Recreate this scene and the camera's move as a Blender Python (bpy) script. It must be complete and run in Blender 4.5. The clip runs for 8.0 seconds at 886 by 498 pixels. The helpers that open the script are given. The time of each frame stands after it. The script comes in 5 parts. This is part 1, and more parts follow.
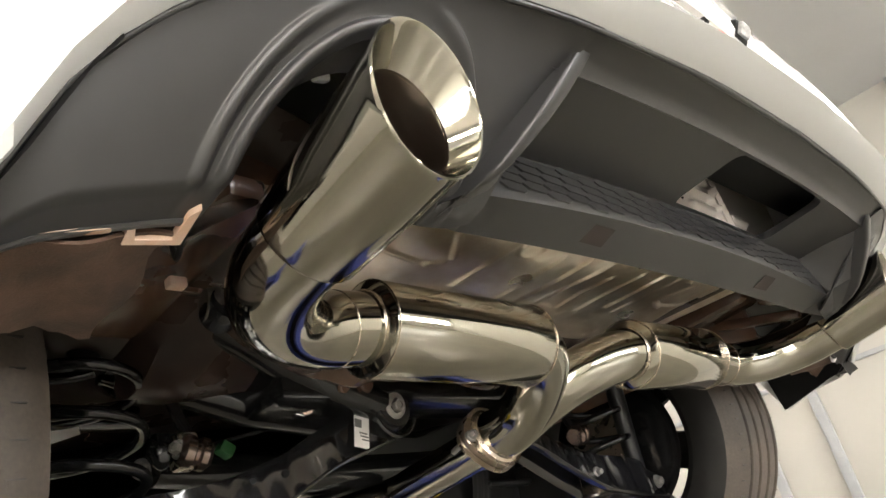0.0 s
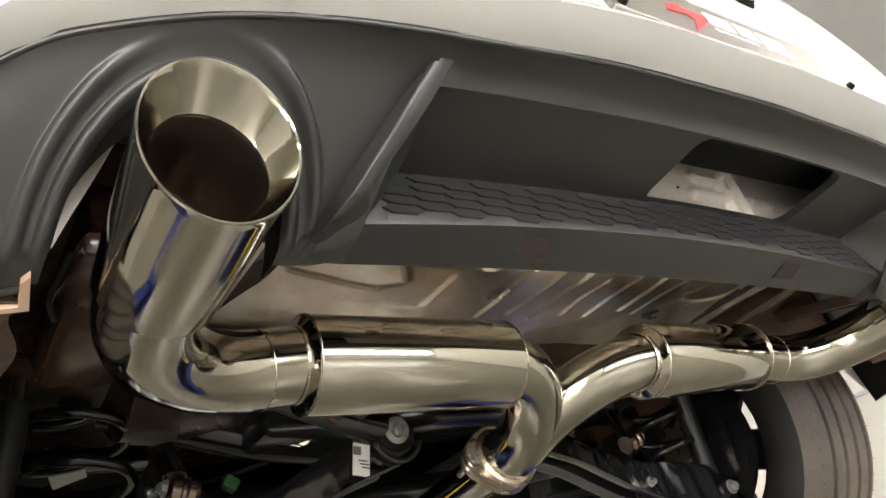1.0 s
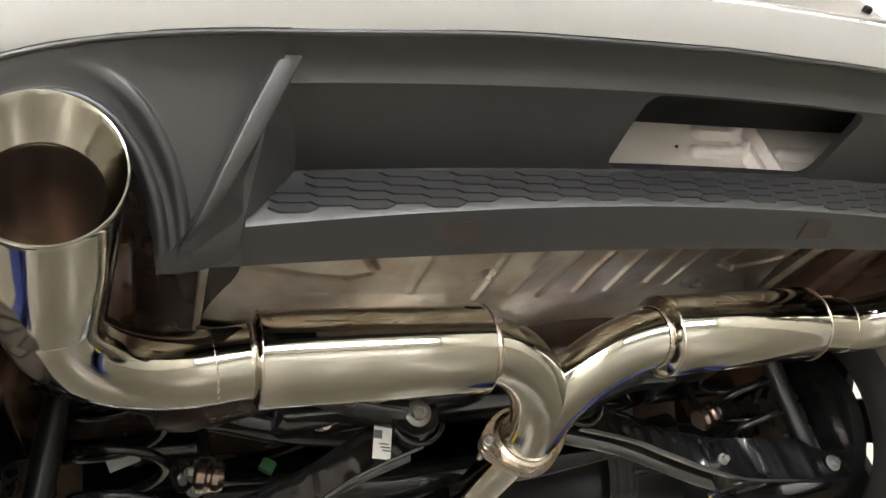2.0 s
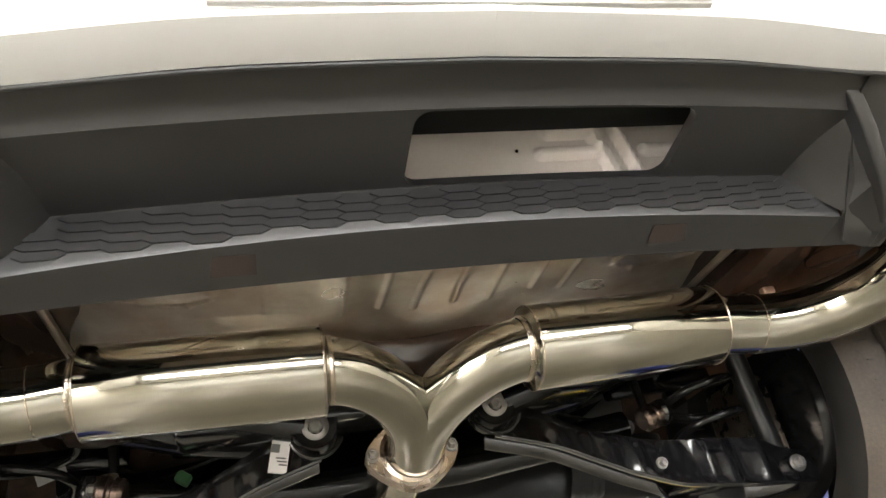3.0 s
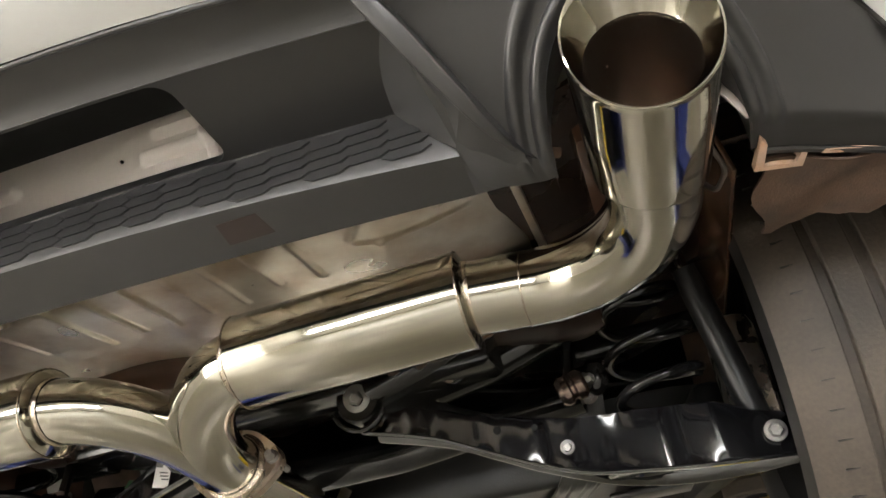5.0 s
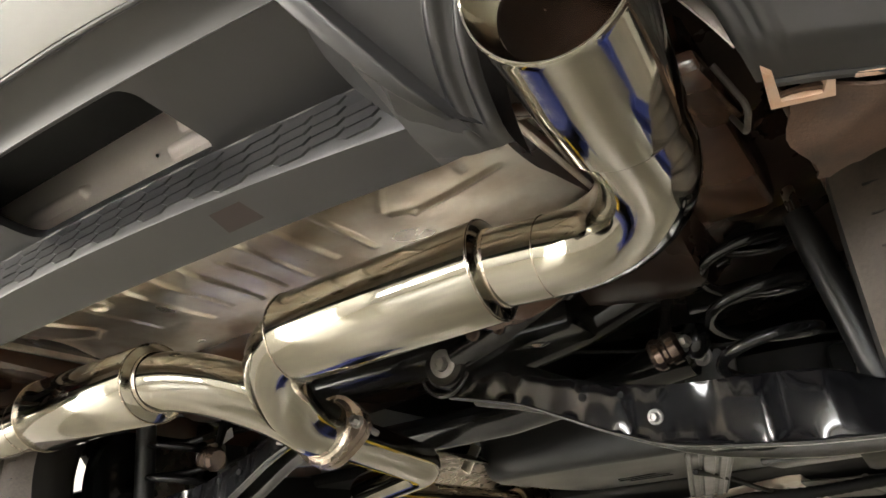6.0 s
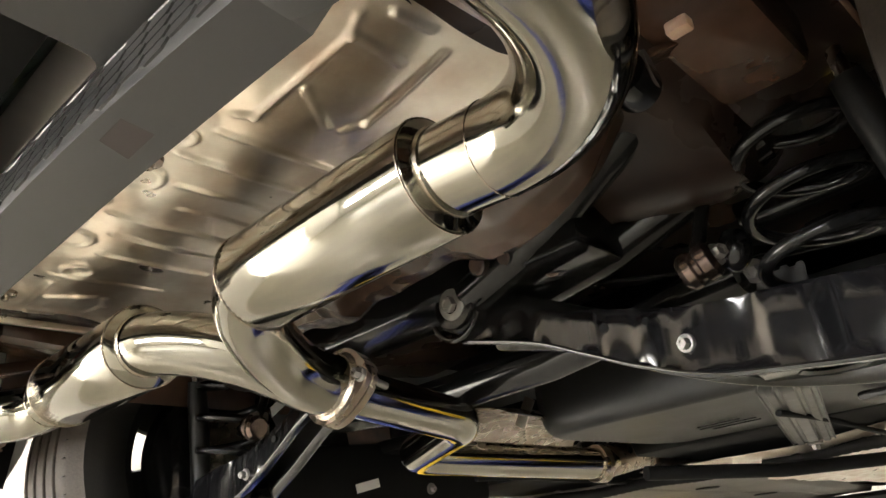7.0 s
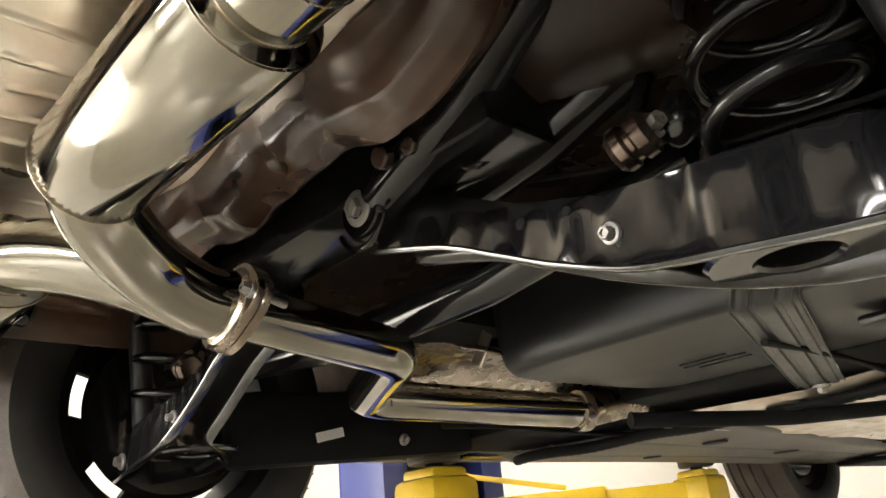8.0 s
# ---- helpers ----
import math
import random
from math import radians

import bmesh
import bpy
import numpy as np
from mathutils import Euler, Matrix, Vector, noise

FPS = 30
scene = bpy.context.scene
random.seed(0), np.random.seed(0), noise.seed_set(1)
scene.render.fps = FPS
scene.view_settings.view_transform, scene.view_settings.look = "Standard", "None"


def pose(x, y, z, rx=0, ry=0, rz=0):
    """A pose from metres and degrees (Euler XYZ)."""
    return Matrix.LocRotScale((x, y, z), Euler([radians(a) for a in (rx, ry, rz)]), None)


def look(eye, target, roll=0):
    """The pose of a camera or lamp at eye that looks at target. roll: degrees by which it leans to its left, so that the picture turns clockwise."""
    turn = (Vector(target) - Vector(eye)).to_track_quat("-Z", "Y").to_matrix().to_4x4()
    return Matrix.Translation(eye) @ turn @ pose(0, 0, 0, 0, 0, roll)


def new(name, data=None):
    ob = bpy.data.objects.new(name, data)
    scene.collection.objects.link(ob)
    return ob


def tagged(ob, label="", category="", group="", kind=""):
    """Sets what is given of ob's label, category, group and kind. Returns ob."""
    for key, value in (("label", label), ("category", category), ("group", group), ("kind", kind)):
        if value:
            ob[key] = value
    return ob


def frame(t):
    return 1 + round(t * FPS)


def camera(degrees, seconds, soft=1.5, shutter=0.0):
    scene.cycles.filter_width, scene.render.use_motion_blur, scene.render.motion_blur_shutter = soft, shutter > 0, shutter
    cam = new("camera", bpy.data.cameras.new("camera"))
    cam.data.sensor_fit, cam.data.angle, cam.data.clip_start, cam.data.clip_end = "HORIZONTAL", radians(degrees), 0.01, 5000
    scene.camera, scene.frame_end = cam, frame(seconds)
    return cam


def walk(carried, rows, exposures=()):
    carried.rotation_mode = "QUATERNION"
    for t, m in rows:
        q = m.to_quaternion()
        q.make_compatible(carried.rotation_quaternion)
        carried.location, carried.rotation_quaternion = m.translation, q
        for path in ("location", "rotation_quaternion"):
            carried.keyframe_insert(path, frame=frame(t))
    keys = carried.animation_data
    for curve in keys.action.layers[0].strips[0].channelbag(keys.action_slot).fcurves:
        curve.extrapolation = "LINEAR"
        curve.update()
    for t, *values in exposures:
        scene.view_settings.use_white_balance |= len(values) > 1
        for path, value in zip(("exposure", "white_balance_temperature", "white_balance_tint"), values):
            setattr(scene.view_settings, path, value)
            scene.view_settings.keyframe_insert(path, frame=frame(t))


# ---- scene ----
cam = camera(59.6, 8.0)
PATH = [
    (0, (-0.92, -0.793, -0.282), (0.495, 0.354, 0.542), -15.3),
    (0.5, (-0.858, -0.83, -0.283), (0.48, 0.386, 0.573), -17.0),
    (1, (-0.736, -0.909, -0.291), (0.419, 0.454, 0.609), -16.0),
    (2.5, (-0.388, -1.045, -0.326), (0.214, 0.623, 0.599), -12.2),
    (3, (-0.212, -1.093, -0.319), (0.28, 0.616, 0.597), -11.8),
    (3.5, (0.018, -1.154, -0.312), (0.356, 0.6, 0.587), -12.3),
    (4, (0.219, -1.161, -0.318), (0.373, 0.623, 0.572), -12.3),
    (4.5, (0.381, -1.064, -0.317), (0.292, 0.724, 0.574), -12.1),
    (6, (0.701, -0.851, -0.286), (-0.283, 0.69, 0.525), -5.1),
    (6.5, (0.73, -0.77, -0.298), (-0.4, 0.684, 0.483), -5.9),
    (7, (0.737, -0.653, -0.304), (-0.507, 0.705, 0.475), -6.4),
    (7.5, (0.712, -0.55, -0.327), (-0.578, 0.773, 0.437), -5.7),
    (8, (0.716, -0.439, -0.335), (-0.624, 0.86, 0.384), -5.8),
]
walk(cam, [(t, look(eye, target, roll)) for t, eye, target, roll in PATH], exposures=[(0.0, 0.95, 6650, 10), (1.2, 1.02, 6500, 10), (2.5, 1.29, 6350, 10), (3.0, 1.1, 6600, 10), (3.5, 0.91, 6950, 10), (4.0, 0.68, 6900, 10), (4.5, 0.84, 6650, 10),
                                                                      (6.0, 1.2, 6650, 10), (7.0, 1.25, 6700, 10), (8.0, 1.3, 6800, 10)])

# ---- world, lights and exposure ----
world = bpy.data.worlds.new("shop_world")
scene.world = world
world.use_nodes = True
world.node_tree.nodes["Background"].inputs[0].default_value = (0.75, 0.8, 0.9, 1)
world.node_tree.nodes["Background"].inputs[1].default_value = 0.15
FLOOR = -1.70
CEIL = 2.30
LAMPS = [(-3.3, -7.0), (0.0, -7.0), (2.6, -7.0), (-3.3, -4.4), (-0.6, -4.4), (2.6, -4.4), (-3.3, -1.8), (-3.3, 0.8), (3.4, -2.6),
         (-2.8, 3.6), (2.9, 3.6), (-2.8, 6.2), (2.9, 6.2)]
LAMP_POWER = 50.0
DAYLIGHT = 11.0


# ---- materials ----
def material(name, colour, rough=0.5, metal=0.0, vary=0.12, scale=9.0, bump=0.05, fine=260.0, coat=0.0, tint=None, rough_vary=0.1,
             spec=0.5, streak=0.0):
    """A node material with colour that varies at two scales, uneven gloss and fine relief."""
    m = bpy.data.materials.new(name)
    m.use_nodes = True
    nt = m.node_tree
    b = nt.nodes["Principled BSDF"]
    b.inputs["Metallic"].default_value = metal
    b.inputs["Specular IOR Level"].default_value = spec
    b.inputs["Coat Weight"].default_value = coat
    b.inputs["Coat Roughness"].default_value = 0.06
    geo = nt.nodes.new("ShaderNodeNewGeometry")
    big = nt.nodes.new("ShaderNodeTexNoise")
    big.inputs["Scale"].default_value, big.inputs["Detail"].default_value = scale, 5
    small = nt.nodes.new("ShaderNodeTexNoise")
    small.inputs["Scale"].default_value, small.inputs["Detail"].default_value = fine, 3
    nt.links.new(geo.outputs["Position"], big.inputs["Vector"])
    nt.links.new(geo.outputs["Position"], small.inputs["Vector"])
    mix = nt.nodes.new("ShaderNodeMix")
    mix.data_type = "RGBA"
    other = tint or tuple(c * (1 - 2.2 * vary) for c in colour)
    mix.inputs[6].default_value, mix.inputs[7].default_value = (*colour, 1), (*other, 1)
    ramp = nt.nodes.new("ShaderNodeValToRGB")
    ramp.color_ramp.elements[0].position, ramp.color_ramp.elements[1].position = 0.38, 0.72
    nt.links.new(big.outputs["Fac"], ramp.inputs["Fac"])
    nt.links.new(ramp.outputs["Color"], mix.inputs[0])
    mix2 = nt.nodes.new("ShaderNodeMix")
    mix2.data_type, mix2.blend_type = "RGBA", "MULTIPLY"
    mix2.inputs[0].default_value = min(1.0, vary * 2)
    nt.links.new(mix.outputs[2], mix2.inputs[6])
    nt.links.new(small.outputs["Fac"], mix2.inputs[7])
    nt.links.new(mix2.outputs[2], b.inputs["Base Color"])
    span = nt.nodes.new("ShaderNodeMapRange")
    span.inputs["To Min"].default_value, span.inputs["To Max"].default_value = max(0.02, rough - rough_vary * rough), rough + rough_vary
    nt.links.new(big.outputs["Fac"], span.inputs["Value"])
    nt.links.new(span.outputs["Result"], b.inputs["Roughness"])
    if bump:
        bp = nt.nodes.new("ShaderNodeBump")
        bp.inputs["Strength"].default_value, bp.inputs["Distance"].default_value = bump, 0.001
        nt.links.new(small.outputs["Fac"], bp.inputs["Height"])
        nt.links.new(bp.outputs["Normal"], b.inputs["Normal"])
    if streak:
        stretch = nt.nodes.new("ShaderNodeMapping")
        stretch.inputs["Scale"].default_value = (0.05, 1.0, 1.0)
        lines = nt.nodes.new("ShaderNodeTexNoise")
        lines.inputs["Scale"].default_value, lines.inputs["Detail"].default_value = 70.0, 4
        wave = nt.nodes.new("ShaderNodeBump")
        wave.inputs["Strength"].default_value, wave.inputs["Distance"].default_value = streak, 0.001
        nt.links.new(geo.outputs["Position"], stretch.inputs["Vector"])
        nt.links.new(stretch.outputs["Vector"], lines.inputs["Vector"])
        nt.links.new(lines.outputs["Fac"], wave.inputs["Height"])
        if bump:
            nt.links.new(bp.outputs["Normal"], wave.inputs["Normal"])
        nt.links.new(wave.outputs["Normal"], b.inputs["Normal"])
    return m


def glow(name, colour, power):
    m = bpy.data.materials.new(name)
    m.use_nodes = True
    b = m.node_tree.nodes["Principled BSDF"]
    b.inputs["Base Color"].default_value = (0.8, 0.8, 0.8, 1)
    b.inputs["Emission Color"].default_value = (*colour, 1)
    b.inputs["Emission Strength"].default_value = power
    return m


CHROME = material("polished_stainless", (0.365, 0.347, 0.297), 0.05, 1.0, vary=0.04, scale=14, bump=0.010, fine=900, rough_vary=0.05, streak=0.07)
WELD = material("weld_bead", (0.62, 0.53, 0.43), 0.22, 1.0, vary=0.2, scale=60, bump=0.5, fine=500)
RAWSTEEL = material("heat_tinted_steel", (0.46, 0.40, 0.335), 0.24, 1.0, vary=0.08, scale=40, bump=0.1, tint=(0.36, 0.28, 0.225))
INNER = material("sooty_inner_steel", (0.40, 0.33, 0.28), 0.22, 1.0, vary=0.2, scale=12, bump=0.015)
ALU = material("embossed_aluminium", (0.92, 0.86, 0.77), 0.25, 1.0, vary=0.07, scale=13, bump=0.10, fine=90, rough_vary=0.14, tint=(0.66, 0.52, 0.41))
WHITE = material("white_car_paint", (0.455, 0.456, 0.448), 0.20, 0.0, vary=0.01, scale=2, bump=0.0, coat=0.6)
PLASTIC = material("textured_black_plastic", (0.0175, 0.0170, 0.0178), 0.33, 0.0, vary=0.06, scale=5, bump=0.10, fine=1500, spec=0.65)
GLOSSBLACK = material("glossy_black_coating", (0.009, 0.009, 0.0095), 0.11, 0.0, vary=0.15, scale=20, bump=0.08, fine=60, spec=0.36)
ARMBLACK = material("glossy_black_arm_coating", (0.008, 0.008, 0.009), 0.10, 0.0, vary=0.15, scale=20, bump=0.04, fine=30, spec=0.8, coat=0.25)
PRIMER = material("brown_underbody_paint", (0.110, 0.060, 0.039), 0.17, 0.0, vary=0.22, scale=7, bump=0.12, fine=40, tint=(0.036, 0.021, 0.017), spec=0.6)
JOINT = material("brown_cast_joint", (0.22, 0.165, 0.14), 0.20, 0.9, vary=0.2, scale=40, bump=0.2)
UNDERSEAL = material("dark_underbody_coating", (0.040, 0.024, 0.018), 0.24, 0.0, vary=0.2, scale=8, bump=0.15, fine=50, tint=(0.016, 0.011, 0.010), spec=0.32)
LINER = material("brown_fibre_liner", (0.118, 0.068, 0.045), 0.75, 0.0, vary=0.25, scale=22, bump=0.5, fine=500, tint=(0.045, 0.029, 0.023))
RUBBER = material("tyre_rubber", (0.085, 0.066, 0.051), 0.70, 0.0, vary=0.30, scale=9, bump=0.4, fine=220, tint=(0.042, 0.034, 0.028))
TANK = material("tank_plastic", (0.012, 0.012, 0.0122), 0.34, 0.0, vary=0.12, scale=6, bump=0.2, fine=300, spec=0.32)
TANKSTRAP = material("grey_coated_strap", (0.055, 0.055, 0.055), 0.28, 0.4, vary=0.15, scale=30, bump=0.1)
PANEL = material("grey_underbody_panel", (0.085, 0.074, 0.064), 0.45, 0.0, vary=0.15, scale=4, bump=0.2)
SIDEWALL = material("black_tyre_sidewall", (0.016, 0.015, 0.014), 0.55, 0.0, vary=0.15, scale=14, bump=0.2, fine=260)
BOLT = material("zinc_bolt", (0.31, 0.295, 0.28), 0.42, 0.75, vary=0.1, scale=50, bump=0.1)
STICKER = material("label_paper", (0.72, 0.71, 0.70), 0.6, 0.0, vary=0.03, bump=0.0)
INK = material("label_ink", (0.12, 0.12, 0.12), 0.6, 0.0, vary=0.05, bump=0.0)
BROWNPATCH = material("dull_brown_patch", (0.024, 0.014, 0.011), 0.7, 0.0, vary=0.1, bump=0.1)
TAN = material("tan_plastic", (0.62, 0.47, 0.38), 0.5, 0.0, vary=0.08, scale=30, bump=0.1, tint=(0.60, 0.34, 0.20))
BACKPANEL = material("pale_body_panel", (0.90, 0.83, 0.80), 0.35, 0.0, vary=0.04, scale=4, bump=0.02)
DARK = material("matt_black", (0.008, 0.008, 0.008), 0.6, 0.0, vary=0.1, bump=0.05, spec=0.12)
STEELPLATE = material("brushed_sign_plate", (0.36, 0.345, 0.325), 0.38, 1.0, vary=0.06, scale=3, bump=0.05, rough_vary=0.1)
RED = material("red_sign_paint", (0.75, 0.03, 0.035), 0.4, 0.0, vary=0.03, bump=0.0)
SIGNWHITE = material("white_sign_paint", (0.85, 0.85, 0.85), 0.4, 0.0, vary=0.02, bump=0.0)
REDLENS = material("red_reflector", (0.65, 0.015, 0.02), 0.12, 0.0, vary=0.05, bump=0.0, coat=0.5)
YELLOW = material("yellow_lift_paint", (0.80, 0.53, 0.025), 0.35, 0.0, vary=0.06, scale=5, bump=0.05)
BLUE = material("blue_lift_paint", (0.022, 0.034, 0.155), 0.35, 0.0, vary=0.06, scale=3, bump=0.05)
# shade of the bumper's pressed line, put into a grey colour
GROOVESHADE = material("groove_shade_grey", (0.42, 0.40, 0.37), 0.4, 0.0, vary=0.03, bump=0.0)
GREEN = material("green_clip_plastic", (0.02, 0.10, 0.03), 0.5, 0.0, vary=0.05, bump=0.0)
FLOORMAT = material("cream_epoxy_floor", (0.165, 0.155, 0.122), 0.33, 0.0, vary=0.10, scale=1.1, bump=0.04, tint=(0.115, 0.108, 0.086), rough_vary=0.10, spec=1.0, coat=0.08)
WALL = material("cream_wall_paint", (0.44, 0.425, 0.385), 0.6, 0.0, vary=0.03, scale=1.2, bump=0.05)
CEILING = material("pale_ceiling", (0.46, 0.46, 0.46), 0.8, 0.0, vary=0.03, scale=1.0, bump=0.05)
GREYTRIM = material("grey_conduit_paint", (0.36, 0.37, 0.38), 0.5, 0.1, vary=0.05, bump=0.05)
CLEAR = material("clear_lamp_lens", (0.55, 0.55, 0.55), 0.1, 0.4, vary=0.2, scale=150, bump=0.2)
DAY = glow("daylight_outside", (0.93, 0.95, 0.97), DAYLIGHT)
SIDEDAY = glow("daylight_outside_side_door", (1.0, 0.955, 0.88), 6.8)
LAMP = glow("ceiling_lamp_diffuser", (1.0, 0.945, 0.870), LAMP_POWER)


# ---- mesh helpers ----
def as_object(name, bm, mat, smooth=35):
    me = bpy.data.meshes.new(name)
    bmesh.ops.recalc_face_normals(bm, faces=bm.faces)
    bm.to_mesh(me)
    bm.free()
    me.materials.append(mat)
    if smooth:
        for p in me.polygons:
            p.use_smooth = True
        me.set_sharp_from_angle(angle=radians(smooth))
    return new(name, me)


def under(ob, parent):
    ob.parent = parent
    if parent.parent is None:
        ob.matrix_parent_inverse = parent.matrix_basis.inverted()
    return ob


def part(name, bm, mat, parent, label="", smooth=35):
    ob = under(as_object(name, bm, mat, smooth), parent)
    return tagged(ob, label) if label else ob


def thing(name, at, label, category, group="", kind=""):
    ob = new(name)
    ob.matrix_basis = pose(*at)
    ob.empty_display_size = 0.1
    return tagged(ob, label, category, group, kind)


def whole(name, bm, mat, label, category="", group="", kind="", smooth=35):
    return tagged(as_object(name, bm, mat, smooth), label, category, group, kind)


def grid(fn, nu, nv, bm=None, wrap=False):
    bm = bm or bmesh.new()
    vs = [[bm.verts.new(fn(i / nu, j / nv)) for j in range(nv + 1)] for i in range(nu + (0 if wrap else 1))]
    n = len(vs)
    for i in range(nu):
        for j in range(nv):
            a, b = vs[i], vs[(i + 1) % n]
            q = [a[j], b[j], b[j + 1], a[j + 1]]
            try:
                bm.faces.new(q)
            except ValueError:
                pass
    return bm


def thick(bm, d):
    """Gives a sheet a thickness."""
    bmesh.ops.recalc_face_normals(bm, faces=bm.faces)
    bmesh.ops.solidify(bm, geom=bm.faces[:], thickness=d)
    return bm


def frames_along(pts):
    pts = [Vector(p) for p in pts]
    tans = [(pts[min(i + 1, len(pts) - 1)] - pts[max(i - 1, 0)]).normalized() for i in range(len(pts))]
    side = tans[0].orthogonal().normalized()
    out = []
    for p, t in zip(pts, tans):
        side = (side - t * side.dot(t)).normalized()
        out.append((p, side, t.cross(side)))
    return out


def tube(pts, r, n=32, bm=None, caps=True, squash=1.0):
    """A pipe along points; r is a radius or one for each point."""
    bm = bm or bmesh.new()
    rs = r if isinstance(r, (list, tuple)) else [r] * len(pts)
    rings = []
    for (p, a, b), rad in zip(frames_along(pts), rs):
        rings.append([bm.verts.new(p + a * rad * math.cos(2 * math.pi * k / n) + b * rad * squash * math.sin(2 * math.pi * k / n)) for k in range(n)])
    for u, v in zip(rings, rings[1:]):
        for k in range(n):
            bm.faces.new((u[k], u[(k + 1) % n], v[(k + 1) % n], v[k]))
    if caps:
        bm.faces.new(rings[0])
        bm.faces.new(rings[-1])
    return bm


def revolve(profile, origin, axis, n=48, bm=None):
    """Turns (radius, height) pairs round an axis."""
    bm = bm or bmesh.new()
    ax = Vector(axis).normalized()
    a = ax.orthogonal().normalized()
    b = ax.cross(a)
    rings = []
    for rad, h in profile:
        c = Vector(origin) + ax * h
        if rad < 1e-6:
            rings.append([bm.verts.new(c)] * n)
        else:
            rings.append([bm.verts.new(c + a * rad * math.cos(2 * math.pi * k / n) + b * rad * math.sin(2 * math.pi * k / n)) for k in range(n)])
    for u, v in zip(rings, rings[1:]):
        for k in range(n):
            q = []
            for w in (u[k], u[(k + 1) % n], v[(k + 1) % n], v[k]):
                if w not in q:
                    q.append(w)
            if len(q) > 2:
                bm.faces.new(q)
    return bm


def bent(pts, radius, steps=12):
    """Rounds the corners of a line of points."""
    pts = [Vector(p) for p in pts]
    rad = radius if isinstance(radius, (list, tuple)) else [radius] * len(pts)
    out = [pts[0]]
    for i in range(1, len(pts) - 1):
        p, a, b = pts[i], (pts[i - 1] - pts[i]), (pts[i + 1] - pts[i])
        ang = a.angle(b)
        d = min(rad[i] / math.tan(ang / 2), 0.49 * a.length if i > 1 else 0.96 * a.length, 0.49 * b.length if i < len(pts) - 2 else 0.96 * b.length)
        r = d * math.tan(ang / 2)
        s, e = p + a.normalized() * d, p + b.normalized() * d
        c = p + (a.normalized() + b.normalized()).normalized() * (r / math.sin(ang / 2))
        u, v = s - c, e - c
        turn = u.angle(v)
        for k in range(steps + 1):
            f = k / steps
            out.append(c + (u * math.sin((1 - f) * turn) + v * math.sin(f * turn)) / math.sin(turn))
    out.append(pts[-1])
    res = [out[0]]
    for p in out[1:]:
        if (p - res[-1]).length > 1e-4:
            res.append(p)
    return res


def box(c, s, bevel=0.0, m=None, bm=None):
    """A box with rounded edges: centre, size, an optional turn about its centre."""
    own = bmesh.new()
    bmesh.ops.create_cube(own, size=1.0)
    for v in own.verts:
        v.co = Vector((v.co.x * s[0], v.co.y * s[1], v.co.z * s[2]))
    if bevel:
        bmesh.ops.bevel(own, geom=own.edges[:], offset=bevel, segments=2, affect="EDGES", profile=0.5)
    t = Matrix.Translation(c) @ (m or Matrix.Identity(4))
    bmesh.ops.transform(own, matrix=t, verts=own.verts)
    if bm is None:
        return own
    me = bpy.data.meshes.new("tmp")
    own.to_mesh(me)
    own.free()
    bm.from_mesh(me)
    bpy.data.meshes.remove(me)
    return bm


def beam(a, b, w, h, bevel=0.004, bm=None, up=(0, 0, 1)):
    """A bar of width w and height h from a to b."""
    a, b = Vector(a), Vector(b)
    d = (b - a)
    y = d.normalized()
    x = y.cross(Vector(up)).normalized()
    z = x.cross(y)
    m = Matrix((x, y, z)).transposed().to_4x4()
    return box((a + b) / 2, (w, d.length, h), bevel, m, bm)


def prism(loop, depth, bm=None):
    """A flat loop of points pushed along depth."""
    bm = bm or bmesh.new()
    d = Vector(depth)
    a = [bm.verts.new(Vector(p)) for p in loop]
    b = [bm.verts.new(Vector(p) + d) for p in loop]
    bm.faces.new(a)
    bm.faces.new(b)
    for i in range(len(a)):
        j = (i + 1) % len(a)
        bm.faces.new((a[i], a[j], b[j], b[i]))
    return bm


def spline(xs, ys):
    """A smooth line through knots."""
    xs, ys = list(xs), list(ys)
    n = len(xs)
    d = [(ys[i + 1] - ys[i]) / (xs[i + 1] - xs[i]) for i in range(n - 1)]
    m = [d[0]] + [0 if d[i - 1] * d[i] <= 0 else 2 * d[i - 1] * d[i] / (d[i - 1] + d[i]) for i in range(1, n - 1)] + [d[-1]]

    def f(x):
        x = min(max(x, xs[0]), xs[-1])
        i = 0
        while i < n - 2 and x > xs[i + 1]:
            i += 1
        h = xs[i + 1] - xs[i]
        t = (x - xs[i]) / h
        return ((2 * t**3 - 3 * t**2 + 1) * ys[i] + (t**3 - 2 * t**2 + t) * h * m[i] + (-2 * t**3 + 3 * t**2) * ys[i + 1] + (t**3 - t**2) * h * m[i + 1])
    return f


def bolt(at, axis, r=0.010, parent=None, washer=0.019, name="bolt"):
    """A hexagon bolt head on a flanged washer, its head pointing along axis."""
    ax = Vector(axis).normalized()
    bm = revolve([(0, 0), (washer, 0), (washer, 0.003), (washer * 0.9, 0.0045), (r * 1.05, 0.005)], at, ax, 28)
    revolve([(r * 1.05, 0.005), (r, 0.012), (r * 0.85, 0.0135), (r * 0.55, 0.0135), (r * 0.5, 0.011), (0, 0.011)], at, ax, 6, bm)
    return part(name, bm, BOLT, parent)


# ---- the workshop ----
def wall_box(name, c, s, mat, label):
    return whole(name, box(c, s), mat, label, "wall", kind="structure", smooth=0)


